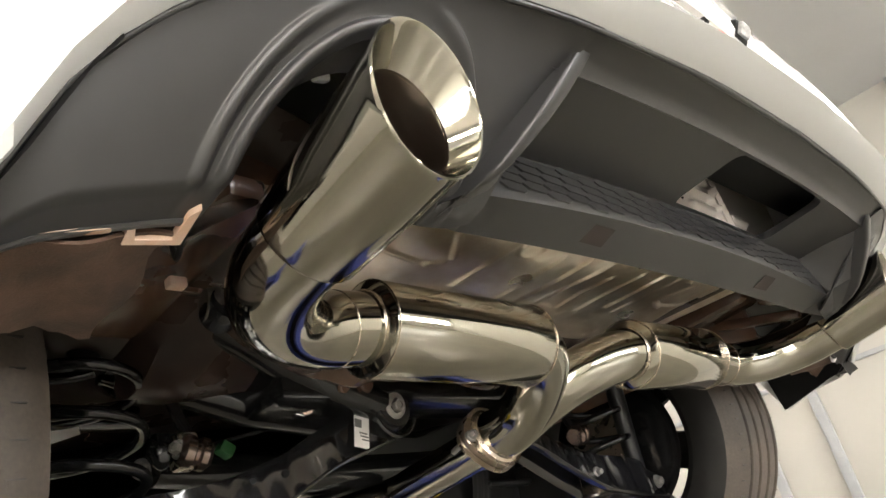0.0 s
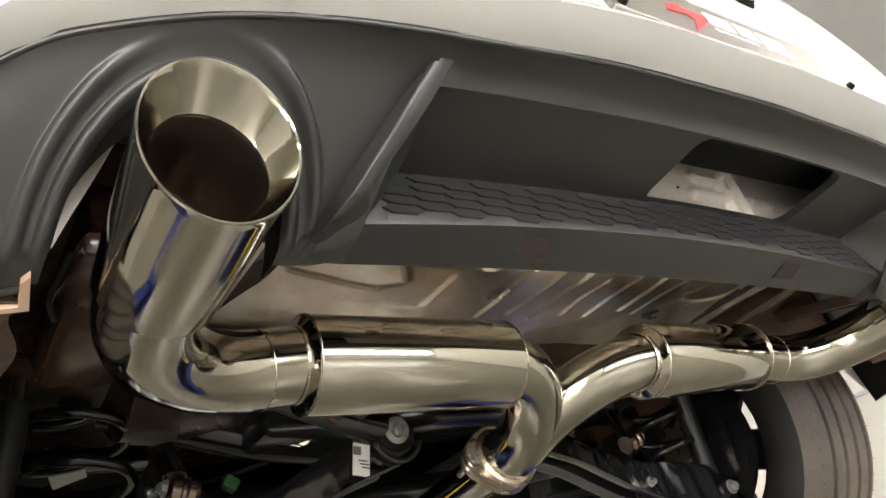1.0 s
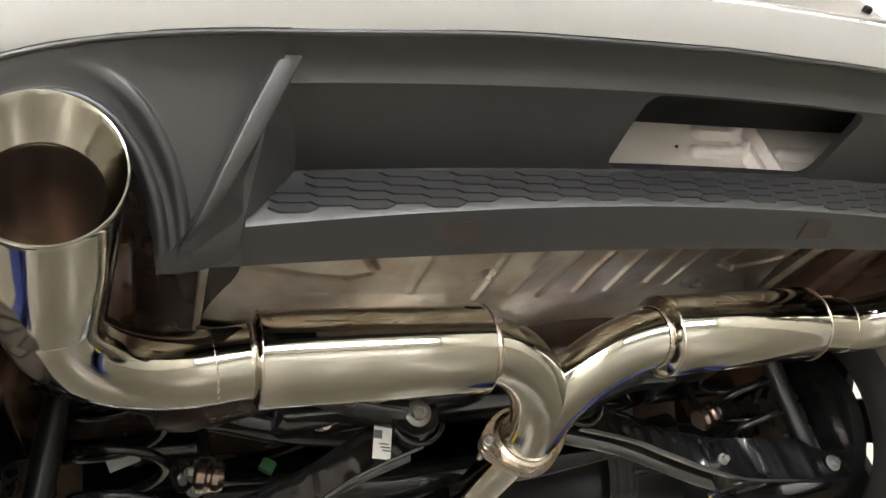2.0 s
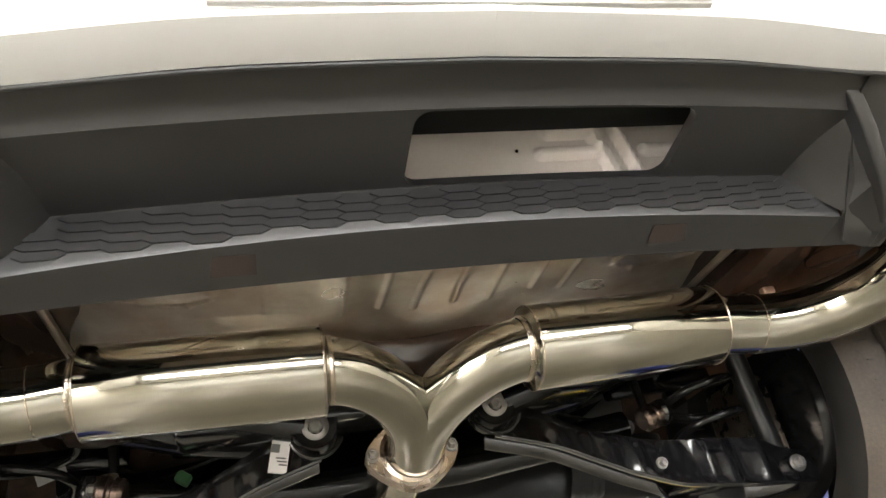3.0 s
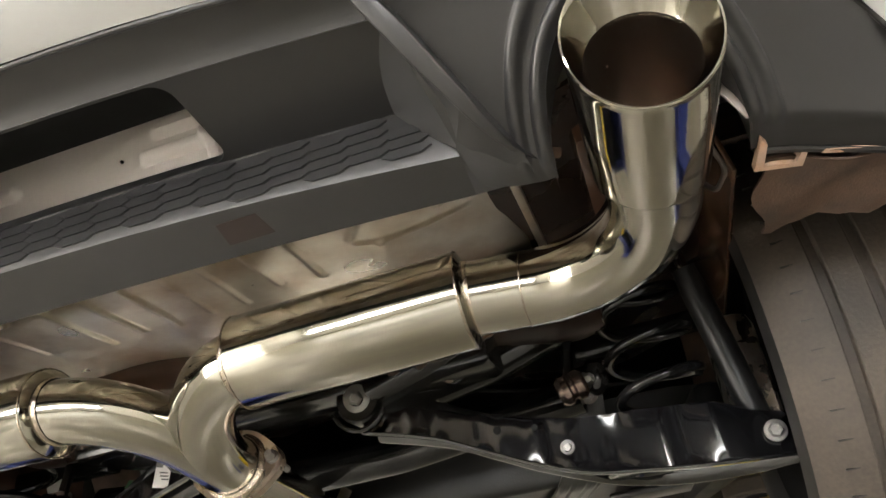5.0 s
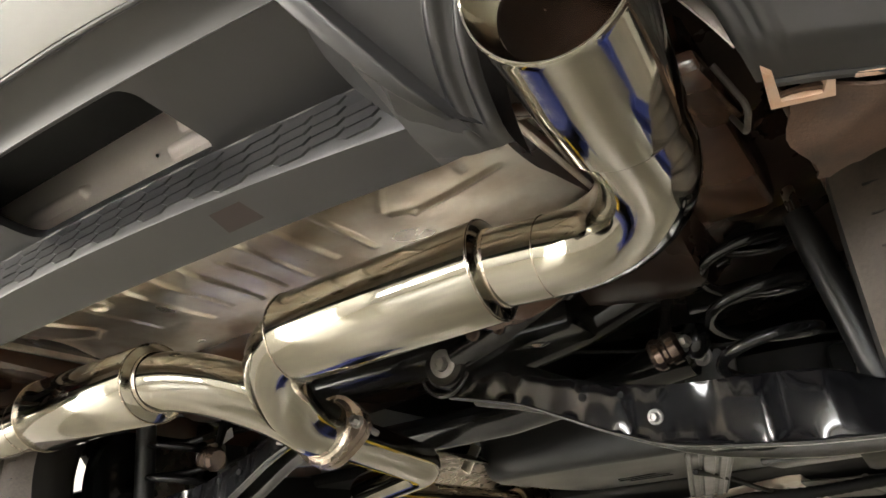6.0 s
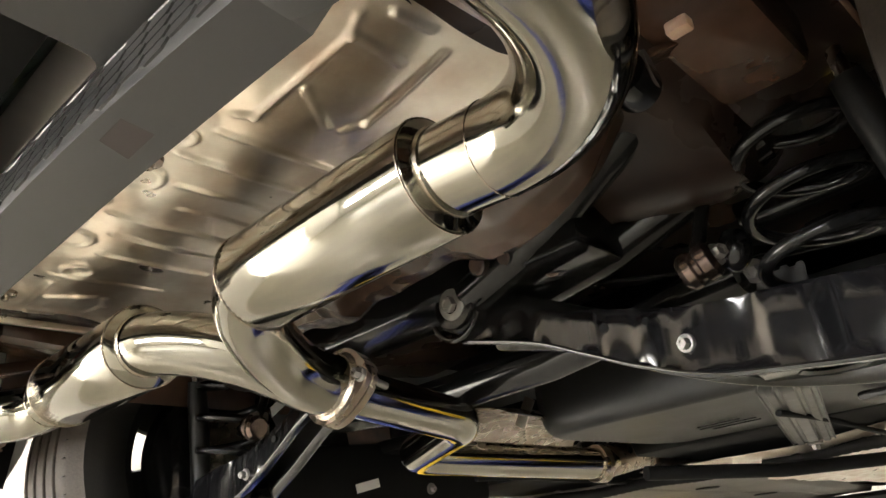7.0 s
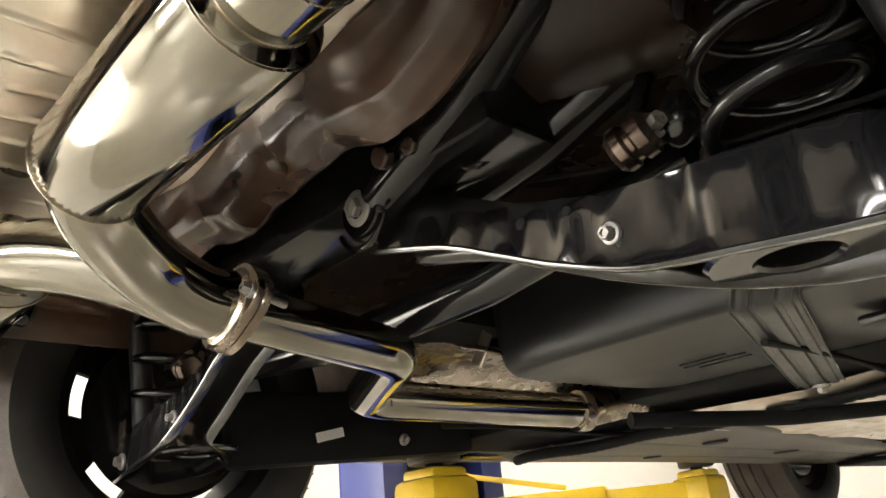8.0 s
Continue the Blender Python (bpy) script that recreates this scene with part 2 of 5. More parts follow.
X0, X1, Y0, Y1 = -4.3, 5.0, -9.0, 8.5
wall_box("floor", ((X0 + X1) / 2, (Y0 + Y1) / 2, FLOOR - 0.1), (X1 - X0 + 0.6, Y1 - Y0 + 0.6, 0.2), FLOORMAT, "cream epoxy workshop floor with a soft shine")
wall_box("ceiling", ((X0 + X1) / 2, (Y0 + Y1) / 2, CEIL + 0.1), (X1 - X0 + 0.6, Y1 - Y0 + 0.6, 0.2), CEILING, "pale grey workshop ceiling")
SILL, HEAD = -0.25, 1.05          # the window band in the rear wall
DOOR_Y0, DOOR_Y1, DOOR_TOP = -5.6, -2.6, 0.9
H = CEIL - FLOOR
for nm, c, size in (("wall_east", (X1 + 0.1, (Y0 + Y1) / 2, 0.3), (0.2, Y1 - Y0, H)),
                    ("wall_west_back", (X0 - 0.1, (Y0 + DOOR_Y0) / 2, 0.3), (0.2, DOOR_Y0 - Y0, H)), ("wall_west_front", (X0 - 0.1, (DOOR_Y1 + Y1) / 2, 0.3), (0.2, Y1 - DOOR_Y1, H)),
                    ("wall_west_lintel", (X0 - 0.1, (DOOR_Y0 + DOOR_Y1) / 2, (DOOR_TOP + CEIL) / 2), (0.2, DOOR_Y1 - DOOR_Y0, CEIL - DOOR_TOP)),
                    ("wall_north", ((X0 + X1) / 2, Y1 + 0.1, 0.3), (X1 - X0 + 0.4, 0.2, H)),
                    ("wall_south_left", (-4.45, Y0 - 0.1, 0.3), (0.9, 0.2, H)), ("wall_south_right", (5.0, Y0 - 0.1, 0.3), (0.4, 0.2, H)),
                    ("wall_south_lintel", (0.4, Y0 - 0.1, (HEAD + CEIL) / 2), (8.8, 0.2, CEIL - HEAD)), ("wall_south_sill", (0.4, Y0 - 0.1, (FLOOR + SILL) / 2), (8.8, 0.2, SILL - FLOOR))):
    wall_box(nm, c, size, WALL, "cream painted workshop wall")
# daylight behind the window band and behind the open side door
whole("backdrop", box((0, Y0 - 1.2, 0.3), (16, 0.05, 4.0)), DAY, "bright overcast daylight outside the windows", "backdrop", kind="structure", smooth=0)
whole("backdrop_side", box((X0 - 1.2, (DOOR_Y0 + DOOR_Y1) / 2, 0.0), (0.05, 6.5, 4.0)), SIDEDAY, "warm daylight outside the open side door", "backdrop", kind="structure", smooth=0)
for xx in (-2.45, 2.35):
    whole("trim_window_post", box((xx, Y0 - 0.1, (SILL + HEAD) / 2), (0.22, 0.18, HEAD - SILL), 0.01), GREYTRIM, "grey post between the windows", "trim", kind="structure")
# conduits and rails on the wall beside the car
for yy in (1.06, 1.52, -0.35, 2.6):
    whole("trim_upright", box((X1 - 0.02, yy, (FLOOR + CEIL) / 2), (0.035, 0.07, CEIL - FLOOR), 0.006), GREYTRIM, "grey upright rail fixed to the cream wall", "trim", kind="structure")
for zz in (0.58, -0.34):
    whole("trim_rail", box((X1 - 0.012, 1.0, zz), (0.02, 7.0, 0.035), 0.004), GREYTRIM, "thin grey rail along the cream wall", "trim", kind="structure")

for lx, ly in LAMPS:
    lamp = thing("ceiling_light", (lx, ly, CEIL), "long white ceiling light with a bright warm diffuser", "ceiling light", "ceiling lights")
    part("frame", box((lx, ly, CEIL - 0.03), (0.40, 1.50, 0.06), 0.01), CEILING, lamp)
    part("diffuser", box((lx, ly, CEIL - 0.066), (0.34, 1.44, 0.012), 0.003), LAMP, lamp, "glowing warm white diffuser")


# ---- the two-post lift ----
lift = thing("car_lift", (0, 1.6, FLOOR), "two-post lift with blue columns and yellow arms holding up the car", "car lift")


def lift_post(sx):
    x = sx * 1.62
    h = CEIL - 0.25 - FLOOR
    zc = FLOOR + h / 2
    bm = box((x + sx * 0.13, 1.6, zc), (0.02, 0.60, h), 0.004)
    box((x, 1.31, zc), (0.26, 0.02, h), 0.004, bm=bm)
    box((x, 1.89, zc), (0.26, 0.02, h), 0.004, bm=bm)
    box((x - sx * 0.125, 1.36, zc), (0.012, 0.10, h), 0.003, bm=bm)
    box((x - sx * 0.125, 1.84, zc), (0.012, 0.10, h), 0.003, bm=bm)
    col = part("column", bm, BLUE, lift, "blue steel lift column")
    part("channel", box((x + sx * 0.10, 1.6, zc), (0.02, 0.52, h - 0.02), 0.003), DARK, col, "dark inner channel")
    part("base_plate", box((x, 1.6, FLOOR + 0.012), (0.55, 0.95, 0.024), 0.004), BLUE, col)
    part("carriage", box((x - sx * 0.02, 1.6, -0.62), (0.2, 0.36, 0.75), 0.01), DARK, col, "black sliding carriage")
    for k in (-1, 1):
        part("rail", beam((x - sx * 0.10, 1.6 + k * 0.215, FLOOR + 0.03), (x - sx * 0.10, 1.6 + k * 0.215, FLOOR + h), 0.02, 0.05), GREYTRIM, col)


def lift_arm(sx, y_pad, x_pad, y_root, ztop):
    """A telescopic swing arm that carries a rubber pad under the sill."""
    a, b = Vector((sx * 1.50, y_root, ztop - 0.13)), Vector((sx * x_pad, y_pad, ztop - 0.13))
    d = (b - a).normalized()
    arm = part("swing_arm", beam(a, a + (b - a) * 0.62, 0.15, 0.13, 0.006), YELLOW, lift, "yellow telescopic lift arm")
    part("inner_tube", beam(a + (b - a) * 0.55, b + d * 0.05, 0.115, 0.10, 0.006), YELLOW, arm)
    part("brace", beam(a + Vector((0, 0, 0.16)), a + (b - a) * 0.45 + Vector((0, 0, 0.075)), 0.03, 0.02, 0.003), YELLOW, arm)
    part("brace_post", beam(a + Vector((0, 0.0, 0.06)), a + Vector((0, 0.0, 0.17)), 0.03, 0.03, 0.003, up=(0, 1, 0)), YELLOW, arm)
    part("end_collar", box(b, (0.15, 0.15, 0.13), 0.025), YELLOW, arm)
    part("collar_lip", box(b + Vector((0, 0, 0.07)), (0.11, 0.11, 0.03), 0.012), YELLOW, arm)
    part("screw", revolve([(0.0, 0), (0.022, 0), (0.022, 0.115), (0.0, 0.115)], b, (0, 0, 1), 24), DARK, arm)
    part("pad", revolve([(0.0, 0.095), (0.058, 0.095), (0.062, 0.100), (0.062, 0.124), (0.056, 0.13), (0, 0.13)], b, (0, 0, 1), 32), RUBBER, arm, "black rubber pad")


for sx in (-1, 1):
    lift_post(sx)
    lift_arm(sx, 0.80, 0.665, 1.50, -0.116)
    lift_arm(sx, 2.15, 0.78, 1.70, -0.116)


# ---- the car: white bumper and shell ----
WY, WZ = 0.19, -0.045           # rear axle
AXLES = (WY, WY + 2.63)
car = thing("car", (0, 1.5, -0.2), "white hatchback with a black rear diffuser, raised on a lift", "car")

edge_x = [0, 0.2, 0.39, 0.55, 0.65, 0.70, 0.755, 0.79, 0.83]
edge_y = spline(edge_x, [-0.620, -0.616, -0.604, -0.563, -0.515, -0.478, -0.430, -0.388, -0.30])
edge_z = spline(edge_x, [0.121, 0.119, 0.112, 0.123, 0.121, 0.106, 0.064, 0.006, -0.05])

# plan of the shell, from the middle of the tail round to the middle of the nose
PLAN = [(0, -0.652), (0.2, -0.648), (0.39, -0.634), (0.55, -0.595), (0.65, -0.545), (0.75, -0.455), (0.82, -0.35), (0.868, -0.22), (0.893, 0.0), (0.90, 0.3),
        (0.90, 0.9), (0.90, 1.5), (0.90, 2.2), (0.895, 2.8), (0.87, 3.2), (0.78, 3.5), (0.5, 3.66), (0, 3.72)]
plan_s = [0.0]
for p, q in zip(PLAN, PLAN[1:]):
    plan_s.append(plan_s[-1] + math.dist(p, q))
plan_x, plan_y = spline(plan_s, [p[0] for p in PLAN]), spline(plan_s, [p[1] for p in PLAN])
LEVELS = [0.0, 0.009, 0.03, 0.05, 0.10, 0.16, 0.24, 0.29, 0.40, 0.55, 0.80, 1.0, 1.1]
RECESS = [0.034, 0.0, 0.012, 0.036, 0.070, 0.110, 0.115, 0.085, 0.095, 0.13, 0.28, 0.52, 0.75]
PLAINOFF = [0.034, 0.0, 0.002, 0.005, 0.014, 0.025, 0.045, 0.06, 0.095, 0.13, 0.28, 0.52, 0.75]
TUMBLE = [0.0, 0.0, 0.0, 0.0, 0.0, 0.0, 0.01, 0.015, 0.02, 0.03, 0.10, 0.22, 0.3]
off_mid, off_side, level_in = spline(LEVELS, RECESS), spline(LEVELS, PLAINOFF), spline(LEVELS, TUMBLE)


def level_off(h, x=1.0):
    """How far the shell stands in from its plan, at h above its lower edge: the plate sits in a recess."""
    k = min(1.0, max(0.0, (abs(x) - 0.27) / 0.10))
    k = k * k * (3 - 2 * k)
    return off_mid(h) * (1 - k) + off_side(h) * k


def shell_at(x, z):
    """A point on the tail of the shell."""
    lo, hi = 0.0, plan_s[8]
    for _ in range(40):
        m = (lo + hi) / 2
        lo, hi = (m, hi) if plan_x(m) < abs(x) else (lo, m)
    y = plan_y(lo)
    return Vector((x, y + level_off(max(0.0, z - edge_z(abs(x))), x) * min(1.0, (-0.3 - y) / 0.15), z))


def shell_low(x, y):
    """Height of the lower edge of the white shell."""
    ax = abs(x)
    if y < -0.30:
        return edge_z(ax)
    z = -0.115 if y < 3.3 else -0.08
    if y < 0:
        z = -0.05 - 0.065 * (y + 0.30) / 0.30
    for yw in AXLES:
        d = abs(y - yw)
        if d < 0.355:
            z = max(z, WZ + math.sqrt(0.355**2 - d * d))
    return z


def shell_point(side):
    def f(u, v):
        s = u * plan_s[-1]
        x, y = plan_x(s), plan_y(s)
        low = shell_low(x, y)
        base = edge_z(0.0)
        z = low + (1.20 - low) * v**1.6
        h = max(0.0, z - base) if y > -0.30 else max(0.0, z - low)
        rear = max(-1.0, min(1.0, (1.2 - y) / 1.5))
        yy = y + level_off(h, x) * rear * (1.0 if y < 0.2 else max(0.15, 1 - (y - 0.2)))
        if y < -0.3:
            grow = min(1.0, (-0.3 - y) / 0.15)
            yy = y + level_off(h, x) * rear * grow
        return Vector((side * x * (1 - level_in(max(0.0, z - 0.1))), yy, z))
    return f


for side in (-1, 1):
    bm = grid(shell_point(side), 150, 34)
    part("body_shell", thick(bm, -0.004), WHITE, car, "white painted body shell")
bm = box((0, 1.55, 1.19), (1.3, 3.4, 0.03), 0.01)
part("roof", bm, WHITE, car)

# a grey bead painted as a pressed line's shade, and a slim red reflector, low on each rear corner
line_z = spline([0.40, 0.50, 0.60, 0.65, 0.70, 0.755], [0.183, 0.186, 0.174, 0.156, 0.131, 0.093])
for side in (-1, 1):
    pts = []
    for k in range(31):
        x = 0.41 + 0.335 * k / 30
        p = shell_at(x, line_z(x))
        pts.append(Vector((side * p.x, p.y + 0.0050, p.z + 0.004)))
    part("groove_shade", tube(pts, [0.004] + [0.0098 - 0.0035 * abs(k - 14) / 14 for k in range(29)] + [0.004], 14), GROOVESHADE, car, "grey bead coloured as the shade of a groove in the bumper corner")
    pts = []
    for k in range(13):
        x = 0.600 + 0.10 * k / 12
        p = shell_at(x, line_z(x) - 0.008)
        pts.append(Vector((side * p.x, p.y - 0.0002, p.z)))
    part("reflector", tube(pts, [0.001] + [0.0042 + 0.0034 * math.sin(math.pi * k / 10) for k in range(11)] + [0.001], 10), REDLENS, car, "slim red reflector strip")

# ---- black diffuser under the bumper ----
# profile of the middle: lip under the paint, crease, sloping ceiling, honeycomb face, lower band
HALF = 0.405


def bulge(x):
    return -0.012 * (1 - min(1.0, abs(x) / 0.42) ** 2)


def prof(x):
    """Points of the diffuser's section at x: (y, z)."""
    b = bulge(x)
    ax = abs(x)
    d = 0.010 * (ax / 0.42) ** 2
    return [(edge_y(ax) + 0.002, edge_z(ax) - 0.001), (edge_y(ax) + 0.014, edge_z(ax) - 0.002), (-0.583 + b, 0.1165 - d), (-0.570 + b, 0.1140 - d), (-0.5610 + b, 0.1085 - d), (-0.5565 + b, 0.1030 - d), (-0.5545 + b, 0.1045 - d),
            (-0.455 + b * 0.5, 0.0925 - d), (-0.4542 + b * 0.5, 0.0915 - d), (-0.4590 + b * 0.4, 0.050 - 2 * d), (-0.4580 + b * 0.4, 0.045 - 2 * d), (-0.418, 0.026 - d), (-0.411, 0.024 - d),
            (-0.398, 0.040)]


# half width of the middle at each point of its section: the recess is narrower than the band under it
ENDS = [0.400, 0.400, 0.400, 0.398, 0.394, 0.390, 0.386, 0.378, 0.378, 0.426, 0.427, 0.426, 0.426, 0.424]


def flare(x, k):
    """Moves x outwards or inwards near the ends, to suit the half width at point k of the section."""
    a = min(int(k), len(ENDS) - 2)
    half = ENDS[a] + (ENDS[a + 1] - ENDS[a]) * (k - a)
    return x + math.copysign(half - HALF, x) * max(0.0, (abs(x) - 0.30) / (HALF - 0.30))


def strip(i, j, x0, x1, n):
    """One lengthwise strip of the section, between its points i and j."""
    def f(u, v):
        k = i + (j - i) * v
        x = flare(x0 + (x1 - x0) * u, k)
        p = prof(x)
        a = min(int(k), j - 1)
        t = k - a
        return Vector((x, p[a][0] * (1 - t) + p[a + 1][0] * t, p[a][1] * (1 - t) + p[a + 1][1] * t))
    return grid(f, n, j - i)


def join(*bms):
    out = bmesh.new()
    for b in bms:
        me = bpy.data.meshes.new("tmp")
        b.to_mesh(me)
        b.free()
        out.from_mesh(me)
        bpy.data.meshes.remove(me)
    return out


WIN = (-0.058, 0.228, 0.025, 0.985)     # the tow opening: x from, x to, share of the slope from, to


def slope_point(x, v):
    a, b = prof(x)[6], prof(x)[7]
    return Vector((x, a[0] * (1 - v) + b[0] * v, a[1] * (1 - v) + b[1] * v))


def window_ring():
    """The sloping ceiling round the opening, with rounded corners and a turned-in rim."""
    bm = bmesh.new()
    x0, x1, v0, v1 = WIN
    ox0, ox1 = -0.0945, 0.2565
    inner, outer = [], []
    rx, rv = 0.016, 0.17
    for cx, cv, a0, qx, qv in ((x1 - rx, v1 - rv, 0, ox1, 1), (x0 + rx, v1 - rv, 90, ox0, 1), (x0 + rx, v0 + rv, 180, ox0, 0), (x1 - rx, v0 + rv, 270, ox1, 0)):
        for k in range(7):
            a = radians(a0 + 15 * k)
            inner.append((cx + rx * math.cos(a), cv + rv * math.sin(a)))
            t = k / 6
            # corners of the outer frame, reached half-way
            first = (qx, cv) if a0 in (0, 180) else (cx, qv)
            last = (cx, qv) if a0 in (0, 180) else (qx, cv)
            outer.append((first[0] + (qx - first[0]) * min(1, 2 * t), first[1] + (qv - first[1]) * min(1, 2 * t)) if t <= 0.5 else
                         (qx + (last[0] - qx) * (2 * t - 1), qv + (last[1] - qv) * (2 * t - 1)))
        # points along the long edges keep to the curve of the panel
        if a0 in (0, 180):
            far = x0 + rx if a0 == 0 else x1 - rx
            for k in range(1, 14):
                x = cx + (far - cx) * k / 14
                inner.append((x, v1 if a0 == 0 else v0))
                outer.append((x, 1 if a0 == 0 else 0))
    vi = [bm.verts.new(slope_point(*p)) for p in inner]
    vo = [bm.verts.new(slope_point(*p)) for p in outer]
    vd = [bm.verts.new(slope_point(*p) + Vector((0, 0.004, 0.010))) for p in inner]
    n = len(vi)
    for k in range(n):
        m = (k + 1) % n
        bm.faces.new((vo[k], vo[m], vi[m], vi[k]))
        bm.faces.new((vi[k], vi[m], vd[m], vd[k]))
    return bm


mid = join(strip(0, 6, -HALF, HALF, 60), strip(6, 7, -HALF, -0.0945, 23), strip(6, 7, 0.2565, HALF, 11), window_ring(), strip(7, 13, -HALF, HALF, 60))
bmesh.ops.remove_doubles(mid, verts=mid.verts, dist=0.00005)
part("diffuser_centre", mid, PLASTIC, car, "matt black textured diffuser panel", smooth=42)

# outer pieces with the arched cut-outs for the exhaust tips
TX, TZ, TA, TB = 0.573, 0.004, 0.078, 0.089     # the arch: middle, spring height, half width, rise
low_z = spline([0.40, 0.47, 0.56, 0.645, 0.745, 0.80], [0.022, 0.002, 0.008, 0.012, -0.004, -0.03])
low_y = spline([0.40, 0.47, 0.56, 0.645, 0.745, 0.80], [-0.445, -0.425, -0.395, -0.366, -0.340, -0.33])
crease_in = spline([0.40, 0.47, 0.56, 0.645, 0.745, 0.80], [0.012, 0.020, 0.030, 0.040, 0.040, 0.010])
step_in = spline([0.40, 0.46, 0.53, 0.62, 0.80], [0.034, 0.030, 0.018, 0.010, 0.006])


def arch_rho(x, z):
    return math.hypot((abs(x) - TX) / TA, max(0.0, z - TZ) / TB)


def outer_y(x, z):
    """The corner's main face, with the two raised ridges that run round the arch."""
    zt, zc = edge_z(x) - 0.001, low_z(x) + 0.006
    s = max(0.0, min(1.15, (zt - z) / max(0.004, zt - zc)))
    yc = low_y(x) - crease_in(x)
    st = step_in(x)
    y = edge_y(x) + 0.002 + st * (1 - math.exp(-s / 0.06)) + (yc - edge_y(x) - st) * s**1.15
    rho = arch_rho(x, z)
    fade = min(1.0, max(0.0, (zt - z) / 0.030))
    fade = fade * fade * (3 - 2 * fade)
    y -= fade * (0.0062 * math.exp(-(((rho - 1.27) / 0.045) ** 2)) + 0.0085 * math.exp(-(((rho - 1.05) / 0.045) ** 2)))
    return y


def span(x):
    """Height of the upper edge, of the lower crease and of the bottom at x."""
    zt = edge_z(x) - 0.001
    zb = min(low_z(x), zt - 0.010)
    return zt, zb + 0.006, zb


def face_point(side, x, s):
    """A point of the corner: s runs from 0 at the paint to 0.85 at the crease and 1 at the bottom."""
    zt, zc, zb = span(x)
    if s <= 0.85:
        z = zt + (zc - zt) * s / 0.85
        return Vector((side * x, outer_y(x, z), z))
    t = (s - 0.85) / 0.15
    return Vector((side * x, outer_y(x, zc) * (1 - t) + low_y(x) * t, zc + (zb - zc) * t))


def share(x, z):
    """The share s of a height z at x."""
    zt, zc, zb = span(x)
    return 0.85 * (zt - z) / (zt - zc) if z >= zc else 0.85 + 0.15 * (zc - z) / (zc - zb)


def arch_at(deg):
    a = radians(deg)
    x, z = TX - TA * math.cos(a), TZ + TB * math.sin(a)
    return x, max(z, span(x)[2])


def corner_rows():
    """Pairs of a point on the arch and one on the outer border, as (x, s)."""
    rows = []
    feet = []
    for lo, hi in ((0.0, 60.0), (180.0, 120.0)):
        found = []
        for want in (1.0, 0.95, 0.90, 0.85):
            p, q = lo, hi
            for _ in range(40):
                m = (p + q) / 2
                x, z = arch_at(m)
                p, q = (m, q) if share(x, z) >= want - 1e-9 else (p, m)
            found.append(p)
        feet.append(found)
    left, right = feet
    X_OUT = 0.826

    def x_in(s):
        return 0.402 + 0.030 * s / 0.85
    for d, s in zip(left, (1.0, 0.95, 0.90, 0.85)):
        rows.append((d, (x_in(s), s)))
    for k in range(1, 31):
        rows.append((left[3] + (58 - left[3]) * k / 30, (x_in(0.85 * (1 - k / 30)), 0.85 * (1 - k / 30))))
    for k in range(1, 70):
        rows.append((58 + (122 - 58) * k / 70, (x_in(0.0) + (X_OUT - x_in(0.0)) * k / 70, 0.0)))
    for k in range(30, 0, -1):
        rows.append((right[3] + (122 - right[3]) * k / 30, (X_OUT, 0.85 * (1 - k / 30))))
    for d, s in reversed(list(zip(right, (1.0, 0.95, 0.90, 0.85)))):
        rows.append((d, (X_OUT, s)))
    return rows


ROWS = corner_rows()


def corner_sheet(side):
    def f(u, v):
        d, (xo, so) = ROWS[min(int(u * (len(ROWS) - 1) + 0.5), len(ROWS) - 1)]
        xa, za = arch_at(d)
        sa = share(xa, za)
        w = v ** 1.25
        return face_point(side, xa + (xo - xa) * w, sa + (so - sa) * w)
    return grid(f, len(ROWS) - 1, 104)


